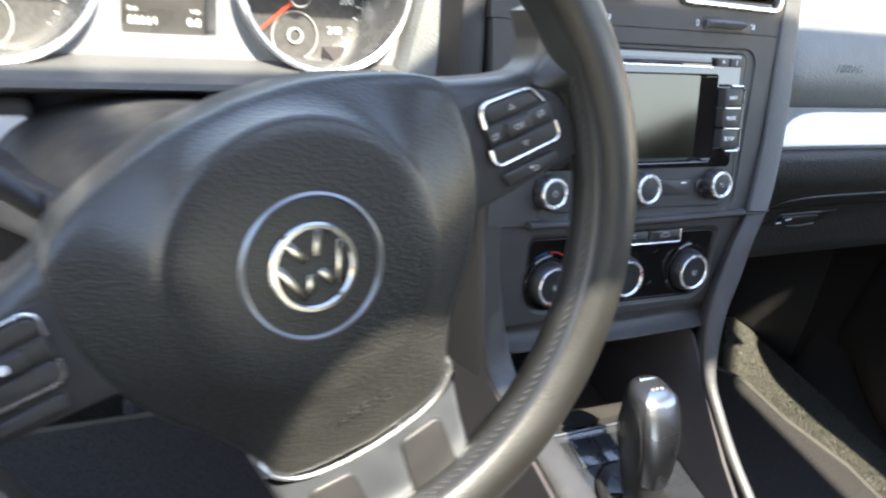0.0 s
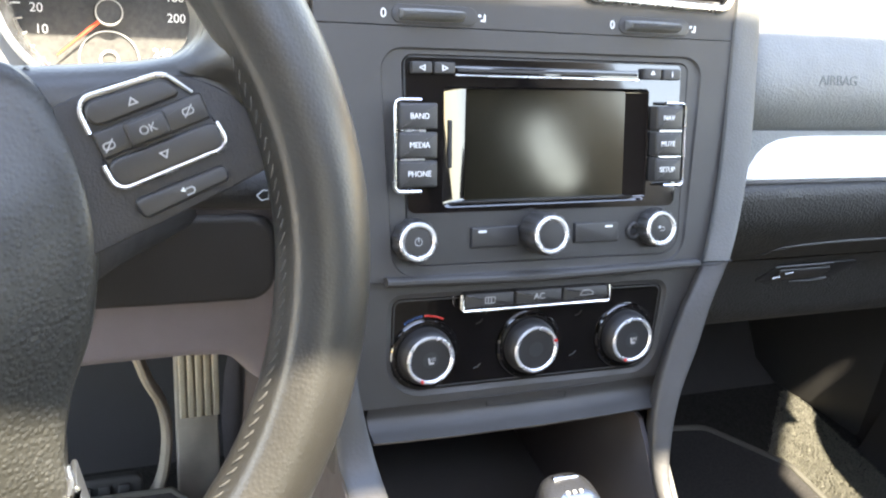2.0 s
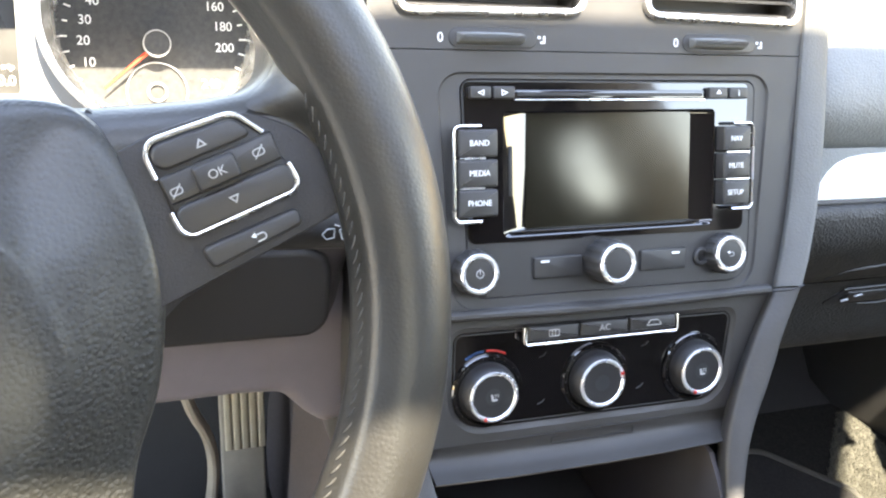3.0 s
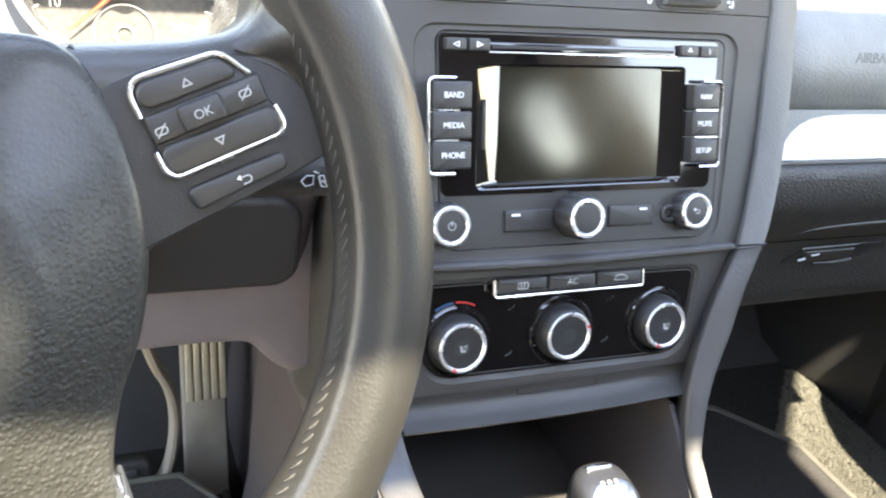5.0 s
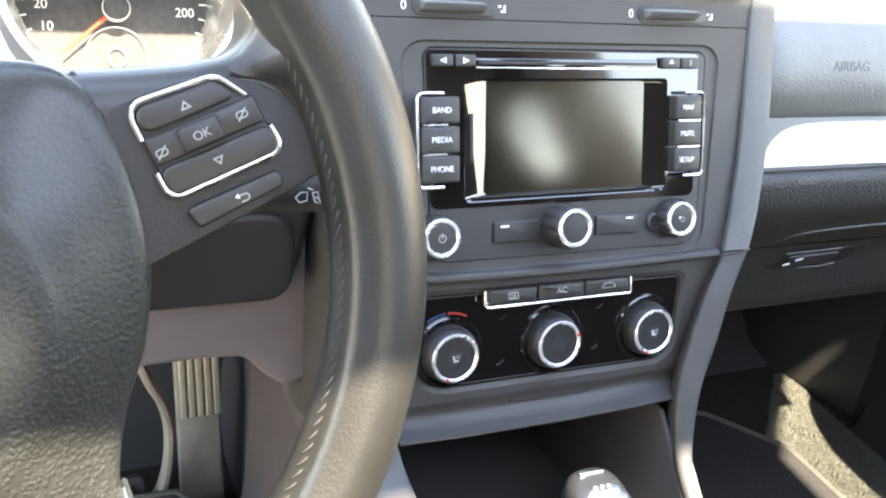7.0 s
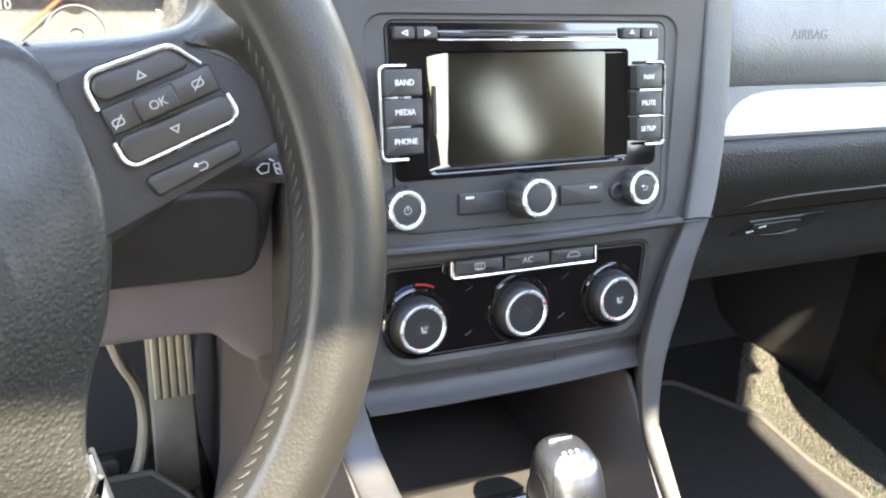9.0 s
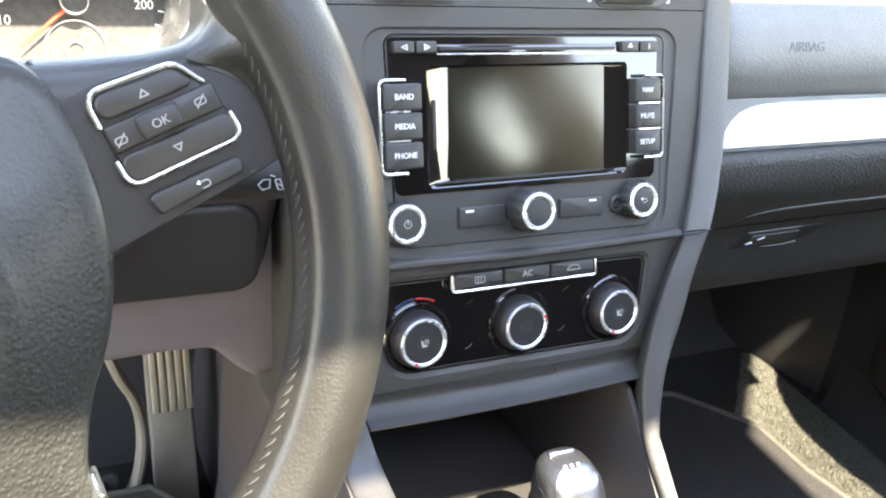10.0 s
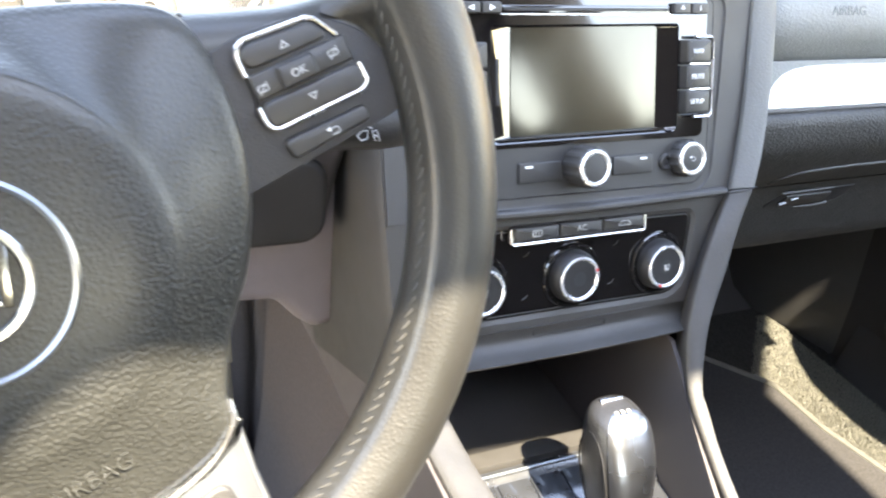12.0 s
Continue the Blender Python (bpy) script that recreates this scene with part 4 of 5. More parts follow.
for s in (-1, 1):
    part("airbag_mark", tube(bm_new(), [(s * 0.0775 + 0.0026 * math.cos(w), 0.0027, 0.0015 + 0.0026 * math.sin(w)) for w in np.linspace(-2.0, 1.9, 10)], 0.0005, 5), PAD, pad)

# spokes with their button fields
for s in (-1, 1):
    o = [(0.0800, 0.0478), (0.0920, 0.0433), (0.1070, 0.0383), (0.1220, 0.0337), (0.1340, 0.0312), (0.1420, 0.0332), (0.1470, 0.0420), (0.1480, 0.0560), (0.1600, 0.0560), (0.1650, 0.0200), (0.1640, -0.0120), (0.1495, -0.0138), (0.1300, -0.0155), (0.0800, -0.0165)]
    spoke = part("spoke", slab(bm_new(), rounded([(s * u, v) for u, v in o], [0, 0.02, 0.02, 0.02, 0.012, 0.012, 0.012, 0, 0, 0, 0, 0, 0, 0], 4), 0.0074, 0.036, 0.012), LEATHER, wheel, "leather web between spoke and rim")
    o = [(0.0930, 0.0290), (0.1050, 0.0302), (0.1190, 0.0292), (0.1312, 0.0258), (0.1440, 0.0152), (0.1505, 0.0000), (0.1495, -0.0130), (0.1320, -0.0145), (0.1100, -0.0158), (0.0840, -0.0172)]
    plain = part("spoke_panel", slab(bm_new(), rounded([(s * u, v) for u, v in o], [0, 0.02, 0.03, 0.03, 0.03, 0.02, 0.003, 0.01, 0.01, 0], 4), 0.0063, 0.018, 0.0006), SHROUD, spoke, "dark plastic button panel")
    edge_line = spline([(0.1470, 0.0085, -0.0170), (0.1500, 0.0068, -0.0114), (0.1494, 0.0062, 0.0005), (0.1432, 0.0062, 0.0172), (0.1322, 0.0066, 0.0262), (0.1365, 0.0105, 0.0300), (0.1430, 0.0130, 0.0322), (0.1478, 0.0125, 0.0375), (0.1508, 0.0100, 0.0450), (0.1520, 0.0050, 0.0550)], 4)
    loops = []
    for i, p in enumerate(edge_line):
        w = radians(-17 + 47 * i / (len(edge_line) - 1))
        crest = Vector((RIM_X * s + (RIM_R - 0.004) * math.cos(w), 0.006 - 0.0146, RIM_Z + (RIM_R - 0.004) * math.sin(w)))
        turn_at = Vector((p.x + 0.55 * (crest.x - p.x), p.y - 0.001, p.z + 0.55 * (crest.z - p.z)))
        loops.append([(s * v.x, v.y, v.z) for v in [(1 - f) ** 2 * p + 2 * f * (1 - f) * turn_at + f * f * crest for f in np.linspace(0, 1, 9).tolist()]])
    part("flare", loft(bm_new(), loops, closed=False), LEATHER, spoke, "leather flare from spoke to rim", sharp=80)
    field = rounded([(s * 0.1000, -0.0005), (s * 0.1345, 0.0000), (s * 0.1365, 0.0060), (s * 0.1318, 0.0220), (s * 0.1265, 0.0264), (s * 0.1020, 0.0277), (s * 0.0992, 0.0250)], 0.004, 4)
    y0 = 0.0040
    pane = part("button_field", slab(bm_new(), field, y0, 0.012, 0.001), BLACK, spoke)
    part("button", slab(bm_new(), inset(rounded([(s * 0.0998, 0.0186), (s * 0.1318, 0.0184), (s * 0.1264, 0.0262), (s * 0.1002, 0.0277)], 0.0042, 4), 0.0005), y0 - 0.0016, 0.008, 0.001), BUTTON, pane)
    part("button", slab(bm_new(), inset(rounded([(s * 0.0996, 0.0086), (s * 0.1366, 0.0083), (s * 0.1362, -0.0014), (s * 0.0998, -0.0014)], 0.0035, 4), 0.0005), y0 - 0.0016, 0.008, 0.001), BUTTON, pane)
    part("button", slab(bm_new(), rrect(min(s * 0.0998, s * 0.1352), max(s * 0.0998, s * 0.1352), 0.0090, 0.0178, 0.001, 3), y0 - 0.0010, 0.008, 0.001), BUTTON, pane)
    ok = part("button", slab(bm_new(), rrect(min(s * 0.1090, s * 0.1222), max(s * 0.1090, s * 0.1222), 0.0092, 0.0170, 0.0012, 3), y0 - 0.0030, 0.008, 0.0012), BUTTON, pane)
    if s > 0:
        lettering("OK", 0.0038, PALE_PRINT, ok, (0.1156, y0 - 0.0032, 0.0130))
        for cx, cz in ((0.1030, 0.0125), (0.1292, 0.0136)):
            o = rrect(cx - 0.0019, cx + 0.0019, cz - 0.0012, cz + 0.0012, 0.0010, 4)
            part("marking", band(bm_new(), o, inset(o, 0.0004), y0 - 0.0013, y0, 0.0001), PALE_PRINT, pane)
            part("marking", tube(bm_new(), [(cx - 0.0017, y0 - 0.0012, cz - 0.0017), (cx + 0.0018, y0 - 0.0012, cz + 0.0017)], 0.00022, 5), PALE_PRINT, pane)
        for pts in ([(0.1148, 0.0240), (0.1131, 0.0214), (0.1165, 0.0214)], [(0.1172, 0.0024), (0.1189, 0.0050), (0.1155, 0.0050)]):
            part("marking", band(bm_new(), pts, inset(pts, 0.00045), y0 - 0.0019, y0, 0.0001), PALE_PRINT, pane)
    else:
        part("marking", slab(bm_new(), rrect(-0.1195, -0.1155, 0.0115, 0.0150, 0.001, 3), y0 - 0.0033, y0, 0.0001), PRINT, ok)
    upper_path = bend([(0.0992, 0.0178), (0.0990, 0.0285), (0.1270, 0.0270), (0.1327, 0.0184)], (0.0055, 0.0062))
    lower_path = bend([(0.0990, 0.0075), (0.0994, -0.0014), (0.1370, -0.0012), (0.1359, 0.0072)], (0.0050, 0.0050))
    for path in (upper_path, lower_path):
        part("button_bracket", tube(bm_new(), [(s * u, y0 - 0.0005, v) for u, v in path], 0.0009, 8, flatten=0.8), CHROME, spoke, "thin chrome bracket")
    back = part("button", slab(bm_new(), rounded([(s * 0.1035, -0.0130), (s * 0.1330, -0.0117), (s * 0.1336, -0.0062), (s * 0.1022, -0.0058)], 0.002, 4), 0.0040, 0.010, 0.0012), BUTTON, spoke)
    if s > 0:
        return_arrow(back, (0.1195, -0.0096), 0.0038, 0.0019)

# lower double spoke in satin silver
o = rounded([(-0.050, -0.0790), (-0.044, -0.0885), (-0.030, -0.0940), (0.030, -0.0940), (0.044, -0.0885), (0.050, -0.0790), (0.0465, -0.105), (0.0440, -0.150), (-0.0440, -0.150), (-0.0465, -0.105)], [0.001, 0.004, 0.01, 0.01, 0.004, 0.001, 0.005, 0, 0, 0.005], 4)
bm = bm_new()
low = part("lower_spoke", slab(bm, o, 0.0075, 0.030, 0.003), SATIN, wheel, "satin silver lower spoke")
for s in (-1, 1):
    o2 = rounded([(s * 0.012, -0.1030), (s * 0.0360, -0.1010), (s * 0.0370, -0.140), (s * 0.010, -0.140)], [0.005, 0.005, 0.002, 0.002], 4)
    part("spoke_insert", slab(bm_new(), o2, 0.0062, 0.012, 0.002), BUTTON, low, "dark insert")
edge = spline([(-0.0490, 0.0080, -0.0760), (-0.0455, 0.0070, -0.0855), (-0.0300, 0.0068, -0.0942), (0.0, 0.0068, -0.0972), (0.0300, 0.0068, -0.0942), (0.0455, 0.0070, -0.0855), (0.0490, 0.0080, -0.0760)], 6)
part("pad_edge", tube(bm_new(), edge, 0.0014, 8), CHROME, low, "bright silver edge")
lettering("AIRBAG", 0.0078, PAD, pad, (0.0010, -0.0014, -0.0730), depth=0.0006)

# ---------------------------------------------------------------- steering column and stalks
column = thing("steering_column_cover", "dark plastic steering column cover behind the wheel", "column cover")
rows = ((-0.150, 0.070, 0.008, 0.030), (-0.135, 0.085, 0.006, 0.030), (-0.02, 0.110, 0.000, 0.030), (0.045, 0.150, 0.0120, 0.030))
loops = [flat(rounded([(-0.3456 - w, z0 - 0.007), (-0.3456, z0 + 0.002), (-0.3456 + w, z0 - 0.007), (-0.3456 + w, z1), (-0.3456 - w, z1)], [0.018, 0.2, 0.018, 0.004, 0.004], 4), y) for y, w, z0, z1 in rows]
part("lower_shell", loft(bm_new(), loops, True, True), SHROUD, column)
loops = []
for y, w, top in ((-0.150, 0.070, 0.046), (-0.140, 0.082, 0.056), (-0.06, 0.092, 0.062), (0.09, 0.100, 0.060)):
    loops.append([(-0.3456 + w * math.cos(a), y, 0.012 + (top - 0.012) * math.sin(a) ** 0.8) for a in np.linspace(0, math.pi, 21)])
part("upper_shell", loft(bm_new(), loops, True, True), BLACK, column)

for s, name in ((1, "wiper_stalk"), (-1, "indicator_stalk")):
    stalk = thing(name, "dark plastic stalk with pale signs behind the steering wheel" if s > 0 else "dark plastic stalk behind the steering wheel", "stalk")
    cx = -0.3456
    loops = []
    shape = ((0.09, 0.040, 0.008), (0.125, 0.041, 0.0095), (0.165, 0.042, 0.0120), (0.190, 0.043, 0.0110), (0.196, 0.043, 0.006)) if s > 0 else ((0.075, 0.014, 0.006), (0.090, 0.021, 0.0065), (0.105, 0.033, 0.0075), (0.150, 0.048, 0.009), (0.190, 0.058, 0.010), (0.196, 0.059, 0.005))
    for d, zc, hh in shape:
        loops.append([(cx + s * d, -0.108 + 0.009 * math.cos(w), zc + hh * math.sin(w)) for w in np.linspace(0, 2 * math.pi, 16, endpoint=False)])
    part("lever", loft(bm_new(), loops, True, True), SHROUD, stalk)
    if s > 0:
        for path in ([(-0.1952, 0.0372), (-0.1930, 0.0392), (-0.1902, 0.0392), (-0.1906, 0.0358), (-0.1936, 0.0352), (-0.1952, 0.0372)], [(-0.1900, 0.0408), (-0.1880, 0.0400)], [(-0.1882, 0.0388), (-0.1862, 0.0392), (-0.1850, 0.0346), (-0.1872, 0.0350), (-0.1882, 0.0388)], [(-0.1872, 0.0372), (-0.1852, 0.0360)]):
            part("marking", tube(bm_new(), [(x, -0.1176, z) for x, z in path], 0.00032, 5), PALE_PRINT, stalk)


# ---------------------------------------------------------------- lower dashboard on the driver's side
bm = bm_new()
o = rounded([(-0.66, 0.50), (-0.118, 0.50), (-0.112, 0.47), (-0.112, 0.405), (-0.118, 0.380), (-0.142, 0.3735), (-0.156, 0.385), (-0.172, 0.4035), (-0.20, 0.4055), (-0.66, 0.398)], [0, 0, 0.01, 0.01, 0.012, 0.012, 0.01, 0.015, 0.01, 0], 4)
slab(bm, o, 0.066, 0.12, 0.012)
solid("knee_panel", bm, KNEE, "grey plastic lower dashboard panel above the pedals", "dashboard panel", "structure", WORLD)

bm, loops = bm_new(), []
for y, z in ((0.0720, 0.440), (0.0655, 0.462), (0.0610, 0.478), (0.056, 0.495), (0.044, 0.525), (0.030, 0.555), (0.018, 0.585)):
    loops.append([(-0.225, 0.12, z), (-0.225, y + 0.004, z), (-0.200, y, z)] + [(-0.151 + 0.012 * math.sin(a), y + 0.012 - 0.012 * math.cos(a), z) for a in np.linspace(0, math.pi / 2, 6)] + [(-0.139, 0.12, z)])
loft(bm, loops, True, True)
# the shade beside the column is in this panel's darker colour
solid("knee_panel_side", bm, KNEE_SHADED, "grey plastic panel beside the steering column", "dashboard panel", "structure", WORLD)
bm = slab(bm_new(), rounded([(-0.62, 0.4690), (-0.1508, 0.4662), (-0.1515, 0.5268), (-0.62, 0.5300)], [0, 0.016, 0.020, 0], 6), 0.040, 0.10, 0.005)
solid("column_surround", bm, SHROUD, "dark grained panel below the steering column", "dashboard panel", "structure", WORLD)
bm = loft(bm_new(), [[(x, y0, z), (x - 0.003, y0 + 0.006, z), (x - 0.003, 0.16, z), (x + 0.02, 0.16, z), (x + 0.012, y0 - 0.002, z)] for x, y0, z in ((-0.1265, 0.004, -0.140), (-0.1290, 0.003, -0.110), (-0.1325, 0.002, -0.060), (-0.1345, 0.002, -0.020), (-0.1385, 0.002, 0.080))], True, True)
solid("stack_flank", bm, STACK_GREY, "grey plastic flank of the centre stack", "dashboard panel", "structure")
# tunnel side and console body
bm = bm_new()
side = [(0.34, 0.325), (0.34, 0.49), (0.06, 0.47), (-0.03, 0.419), (-0.062, 0.402), (-0.0974, 0.3940), (-0.1373, 0.3885), (-0.189, 0.3802), (-0.281, 0.3665), (-0.60, 0.32), (-0.60, 0.24), (-0.12, 0.300), (0.02, 0.329), (0.10, 0.334)]
loft(bm, [[(-0.1235, y, z) for y, z in side], [(-0.128, y * 0.995, 0.003 + z * 0.993) for y, z in side], [(-0.1285, y * 0.98, 0.006 + z * 0.985) for y, z in side]], True, True)
solid("tunnel_carpet", loft(bm_new(), [[(x0, 0.45, z), (x0, 0.30, z), (x1, 0.235, z), (x1, -0.60, z), (-0.100, -0.60, z), (-0.090, 0.45, z)] for x0, x1, z in ((-0.112, -0.135, 0.03), (-0.100, -0.1245, 0.12), (-0.096, -0.1240, 0.30), (-0.096, -0.1230, 0.345))], True, True), TUNNEL, "dark carpeted side of the centre tunnel", "carpet", "structure", WORLD)
solid("console_side_left", bm, KNEE_SHADED, "grey plastic side of the centre console", "centre console", "structure", WORLD)
bm = bm_new()
side = [(0.40, 0.03), (0.40, 0.40), (0.06, 0.45), (-0.02, 0.41), (-0.06, 0.38), (-0.12, 0.33), (-0.22, 0.27), (-0.60, 0.26), (-0.60, 0.03)]
loft(bm, [[(0.086, y, z - 0.006) for y, z in side], [(0.105, y, z) for y, z in side]], True, True)
solid("console_side_right", bm, BLACK, "dark carpeted side of the centre console", "centre console", "structure", WORLD)

# ---------------------------------------------------------------- console: tray, switch row, gear selector
tray = thing("console_tray", "dark storage tray below the heater controls", "storage tray", WORLD)
part("tray_floor", box(bm_new(), -0.105, 0.09, -0.034, 0.16, 0.262, 0.277, 0.002), STACK_GREY, tray)
# paler than the tray floor, to make up for light missing in here
part("tray_back", box(bm_new(), -0.105, 0.09, 0.14, 0.16, 0.285, 0.44, 0.002), KNEE_SHADED, tray)
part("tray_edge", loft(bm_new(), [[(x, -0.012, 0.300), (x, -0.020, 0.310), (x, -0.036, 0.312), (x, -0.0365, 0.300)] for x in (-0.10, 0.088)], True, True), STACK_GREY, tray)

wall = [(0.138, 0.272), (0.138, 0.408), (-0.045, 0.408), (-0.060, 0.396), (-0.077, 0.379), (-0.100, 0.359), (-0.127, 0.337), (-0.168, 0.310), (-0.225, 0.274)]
# wall colour lifted in place of light that does not reach it
part("side_wall", prism(bm_new(), wall, 0.0815, 0.0850), KNEE_SHADED, tray, "grained grey side wall")

row = thing("switch_row", "row of dark blank switches in front of the gear selector", "switch panel", WORLD)
part("panel", loft(bm_new(), [[(x, -0.038, 0.3085), (x, -0.046, 0.3100), (x, -0.050, 0.3065), (x, -0.080, 0.3015), (x, -0.20, 0.287), (x, -0.20, 0.27), (x, -0.038, 0.27)] for x in (-0.102, 0.090)], True, True), SWITCH, row)
part("chrome_line", tube(bm_new(), [(-0.100, -0.0440, 0.3105), (0.088, -0.0440, 0.3105)], 0.0013, 8), SATIN, row, "thin silver line")
TILT = Matrix.Translation((0, -0.0505, 0.3085)) @ Matrix.Rotation(radians(9), 4, "X") @ Matrix.Translation((0, 0.0505, -0.3085))
for k in range(6):
    x0 = -0.0690 + 0.0265 * k
    bt = part("switch", turned(box(bm_new(), x0, x0 + 0.0255, -0.078, -0.0505, 0.296, 0.3085, 0.0012), TILT), SWITCH, row)
    if k == 0:
        flatm = Matrix.Rotation(radians(-90), 4, "X")
        lettering("OFF", 0.0055, PRINT, bt, TILT @ Vector((x0 + 0.0128, -0.0715, 0.3088)), turn=Matrix.Rotation(radians(9), 4, "X") @ flatm)
        part("marking", turned(box(bm_new(), x0 + 0.0095, x0 + 0.0160, -0.0655, -0.0590, 0.3080, 0.3088, 0.0002), TILT), PRINT, bt, "small white sign")

gear = thing("gear_selector", "leather and satin silver automatic gear selector knob", "gear selector", WORLD)
KNOB_ROWS = ((0.3060, -0.1364, -0.1033, 0.0096), (0.3188, -0.1353, -0.0972, 0.0128), (0.3316, -0.1338, -0.0909, 0.0156), (0.3444, -0.1316, -0.0850, 0.0182), (0.3573, -0.1277, -0.0799, 0.0204), (0.3701, -0.1216, -0.0759, 0.0216), (0.3829, -0.1130, -0.0734, 0.0208), (0.3905, -0.1068, -0.0724, 0.0188), (0.3943, -0.1015, -0.0733, 0.0152), (0.3962, -0.0965, -0.0760, 0.0104), (0.3968, -0.0915, -0.0805, 0.0040))
KNOB_ROWS = [(z + 0.0036 * max(0.0, min(1.0, (z - 0.33) / 0.05)), y0, y1, w) for z, y0, y1, w in KNOB_ROWS]
fine = spline([Vector((z, y0, y1)) for z, y0, y1, w in KNOB_ROWS], 4)
wide = spline([Vector((w, 0, 0)) for z, y0, y1, w in KNOB_ROWS], 4)


def knob_ring(z, y0, y1, w, a0, a1, n, grow=0.0):
    """A rounded-square ring of the knob, or a stretch of it, between two angles."""
    out = []
    for k in range(n):
        a = radians(a0 + (a1 - a0) * k / (n - 1))
        ca, sa = math.cos(a), math.sin(a)
        out.append((0.0088 + (w + grow) * math.copysign(abs(ca) ** 0.72, ca), (y0 + y1) / 2 + ((y1 - y0) / 2 + grow) * math.copysign(abs(sa) ** 0.72, sa), z))
    return out


bm, loops, back = bm_new(), [], []
for p, q in zip(fine, wide):
    loops.append(knob_ring(p.x, p.y, p.z, q.x, 0, 360 * 39 / 40, 40))
    if 0.330 < p.x < 0.4002:
        back.append([(x, y, z + (0.0005 if z > 0.3936 else 0)) for x, y, z in knob_ring(p.x, p.y, p.z, q.x, 218, 332, 19, 0.0007)])
knob = part("knob", loft(bm, loops, True, True), KNOB_LEATHER, gear, sharp=60)
part("silver_back", loft(bm_new(), back, closed=False), KNOB_SILVER, knob, "satin silver cover plate", sharp=60)
part("release_edge", box(bm_new(), 0.0000, 0.0176, -0.0815, -0.0775, 0.3978, 0.4014, 0.0010), CHROME, knob, "bright upper edge")
for k in range(3):
    part("marking", box(bm_new(), 0.0028 + 0.0046 * k, 0.0052 + 0.0046 * k, -0.0935, -0.0913, 0.3990, 0.4014, 0.0004), PALE_PRINT, knob)
for s in (-1, 1):
    seam = []
    for w in np.linspace(0, 2 * math.pi, 32, endpoint=False):
        z = 0.358 + 0.030 * math.sin(w)
        wide_z = np.interp(z, [r[0] for r in KNOB_ROWS], [r[3] for r in KNOB_ROWS])
        seam.append((0.0088 + s * (wide_z - 0.0002 - 0.0016 * abs(math.cos(w))), -0.103 + 0.016 * math.cos(w) + 0.32 * (z - 0.358), z))
    part("seam", tube(bm_new(), seam, 0.0007, 5, True, up=(1, 0, 0)), BLACK, knob, "oval leather seam")
part("shaft", loft(bm_new(), [[(0.0088 + r * math.cos(a), -0.120 + r * math.sin(a), z) for a in np.linspace(0, 2 * math.pi, 20, endpoint=False)] for z, r in ((0.285, 0.016), (0.295, 0.013), (0.306, 0.012))], True, True), CHROME, gear, "chrome collar")
part("base_ring", loft(bm_new(), [[(0.012 + r * 1.0 * math.cos(a), -0.123 + r * 1.35 * math.sin(a), z) for a in np.linspace(0, 2 * math.pi, 32, endpoint=False)] for z, r in ((0.295, 0.034), (0.303, 0.034), (0.3045, 0.032), (0.303, 0.028), (0.296, 0.022))], False, True), BLACK, gear)

# ---------------------------------------------------------------- pedals
pedal = thing("accelerator_pedal", "long accelerator pedal with a ribbed steel face", "pedal", WORLD)
lean = Matrix.Translation((-0.150, 0.328, 0.125)) @ Matrix.Rotation(radians(-24), 4, "X")
part("plate", turned(slab(bm_new(), rounded([(-0.0225, -0.10), (0.021, -0.10), (0.0205, 0.17), (-0.022, 0.17)], 0.004), 0.0, 0.012, 0.002), lean), PEDAL_PLASTIC, pedal)
for k in range(5):
    x = -0.0185 + 0.0085 * k
    part("rib", turned(slab(bm_new(), rrect(x, x + 0.0066, 0.010, 0.165, 0.001, 3), -0.003, 0.002, 0.0012), lean), STEEL, pedal, "raised steel rib")
brake = thing("brake_pedal", "brake pedal with a steel arm and rubber-studded plate", "pedal", WORLD)
arm = spline([(-0.236, 0.35, 0.42), (-0.224, 0.305, 0.295), (-0.208, 0.288, 0.232), (-0.1945, 0.285, 0.2015), (-0.1882, 0.284, 0.175), (-0.1875, 0.282, 0.141), (-0.1935, 0.278, 0.1025), (-0.208, 0.270, 0.078)], 6)
part("arm", tube(bm_new(), arm, 0.0056, 10, flatten=1.6), PEDAL_PLASTIC, brake)
lean = Matrix.Translation((-0.262, 0.262, 0.085)) @ Matrix.Rotation(radians(-24), 4, "X")
part("plate", turned(slab(bm_new(), rounded([(-0.050, -0.035), (0.050, -0.035), (0.052, 0.035), (-0.052, 0.035)], 0.008), 0.0, 0.012, 0.003), lean), RUBBER, brake)
for k in range(5):
    part("stud", turned(slab(bm_new(), rrect(-0.044 + 0.018 * k, -0.032 + 0.018 * k, -0.028, 0.028, 0.003, 3), -0.003, 0.003, 0.0015), lean), RUBBER, brake)
mat_d = thing("floor_mat", "dark textile floor mat with a pale sewn edge", "floor mat", WORLD, group="front floor mats")
o = rounded([(-0.58, -0.40), (-0.135, -0.40), (-0.131, 0.24), (-0.134, 0.326), (-0.24, 0.318), (-0.58, 0.31)], [0.03, 0.03, 0.03, 0.022, 0.03, 0.03], 5)
part("textile", turned(slab(bm_new(), o, -0.040, -0.031, 0.002), Matrix(((1, 0, 0, 0), (0, 0, 1, 0), (0, -1, 0, 0), (0, 0, 0, 1)))), MAT, mat_d)
part("edging", tube(bm_new(), [(x, y, 0.039) for x, y in o], 0.0045, 8, True, up=(0, 0, 1)), EDGING, mat_d, "pale grey sewn edging")
curl, rows_ = bm_new(), []
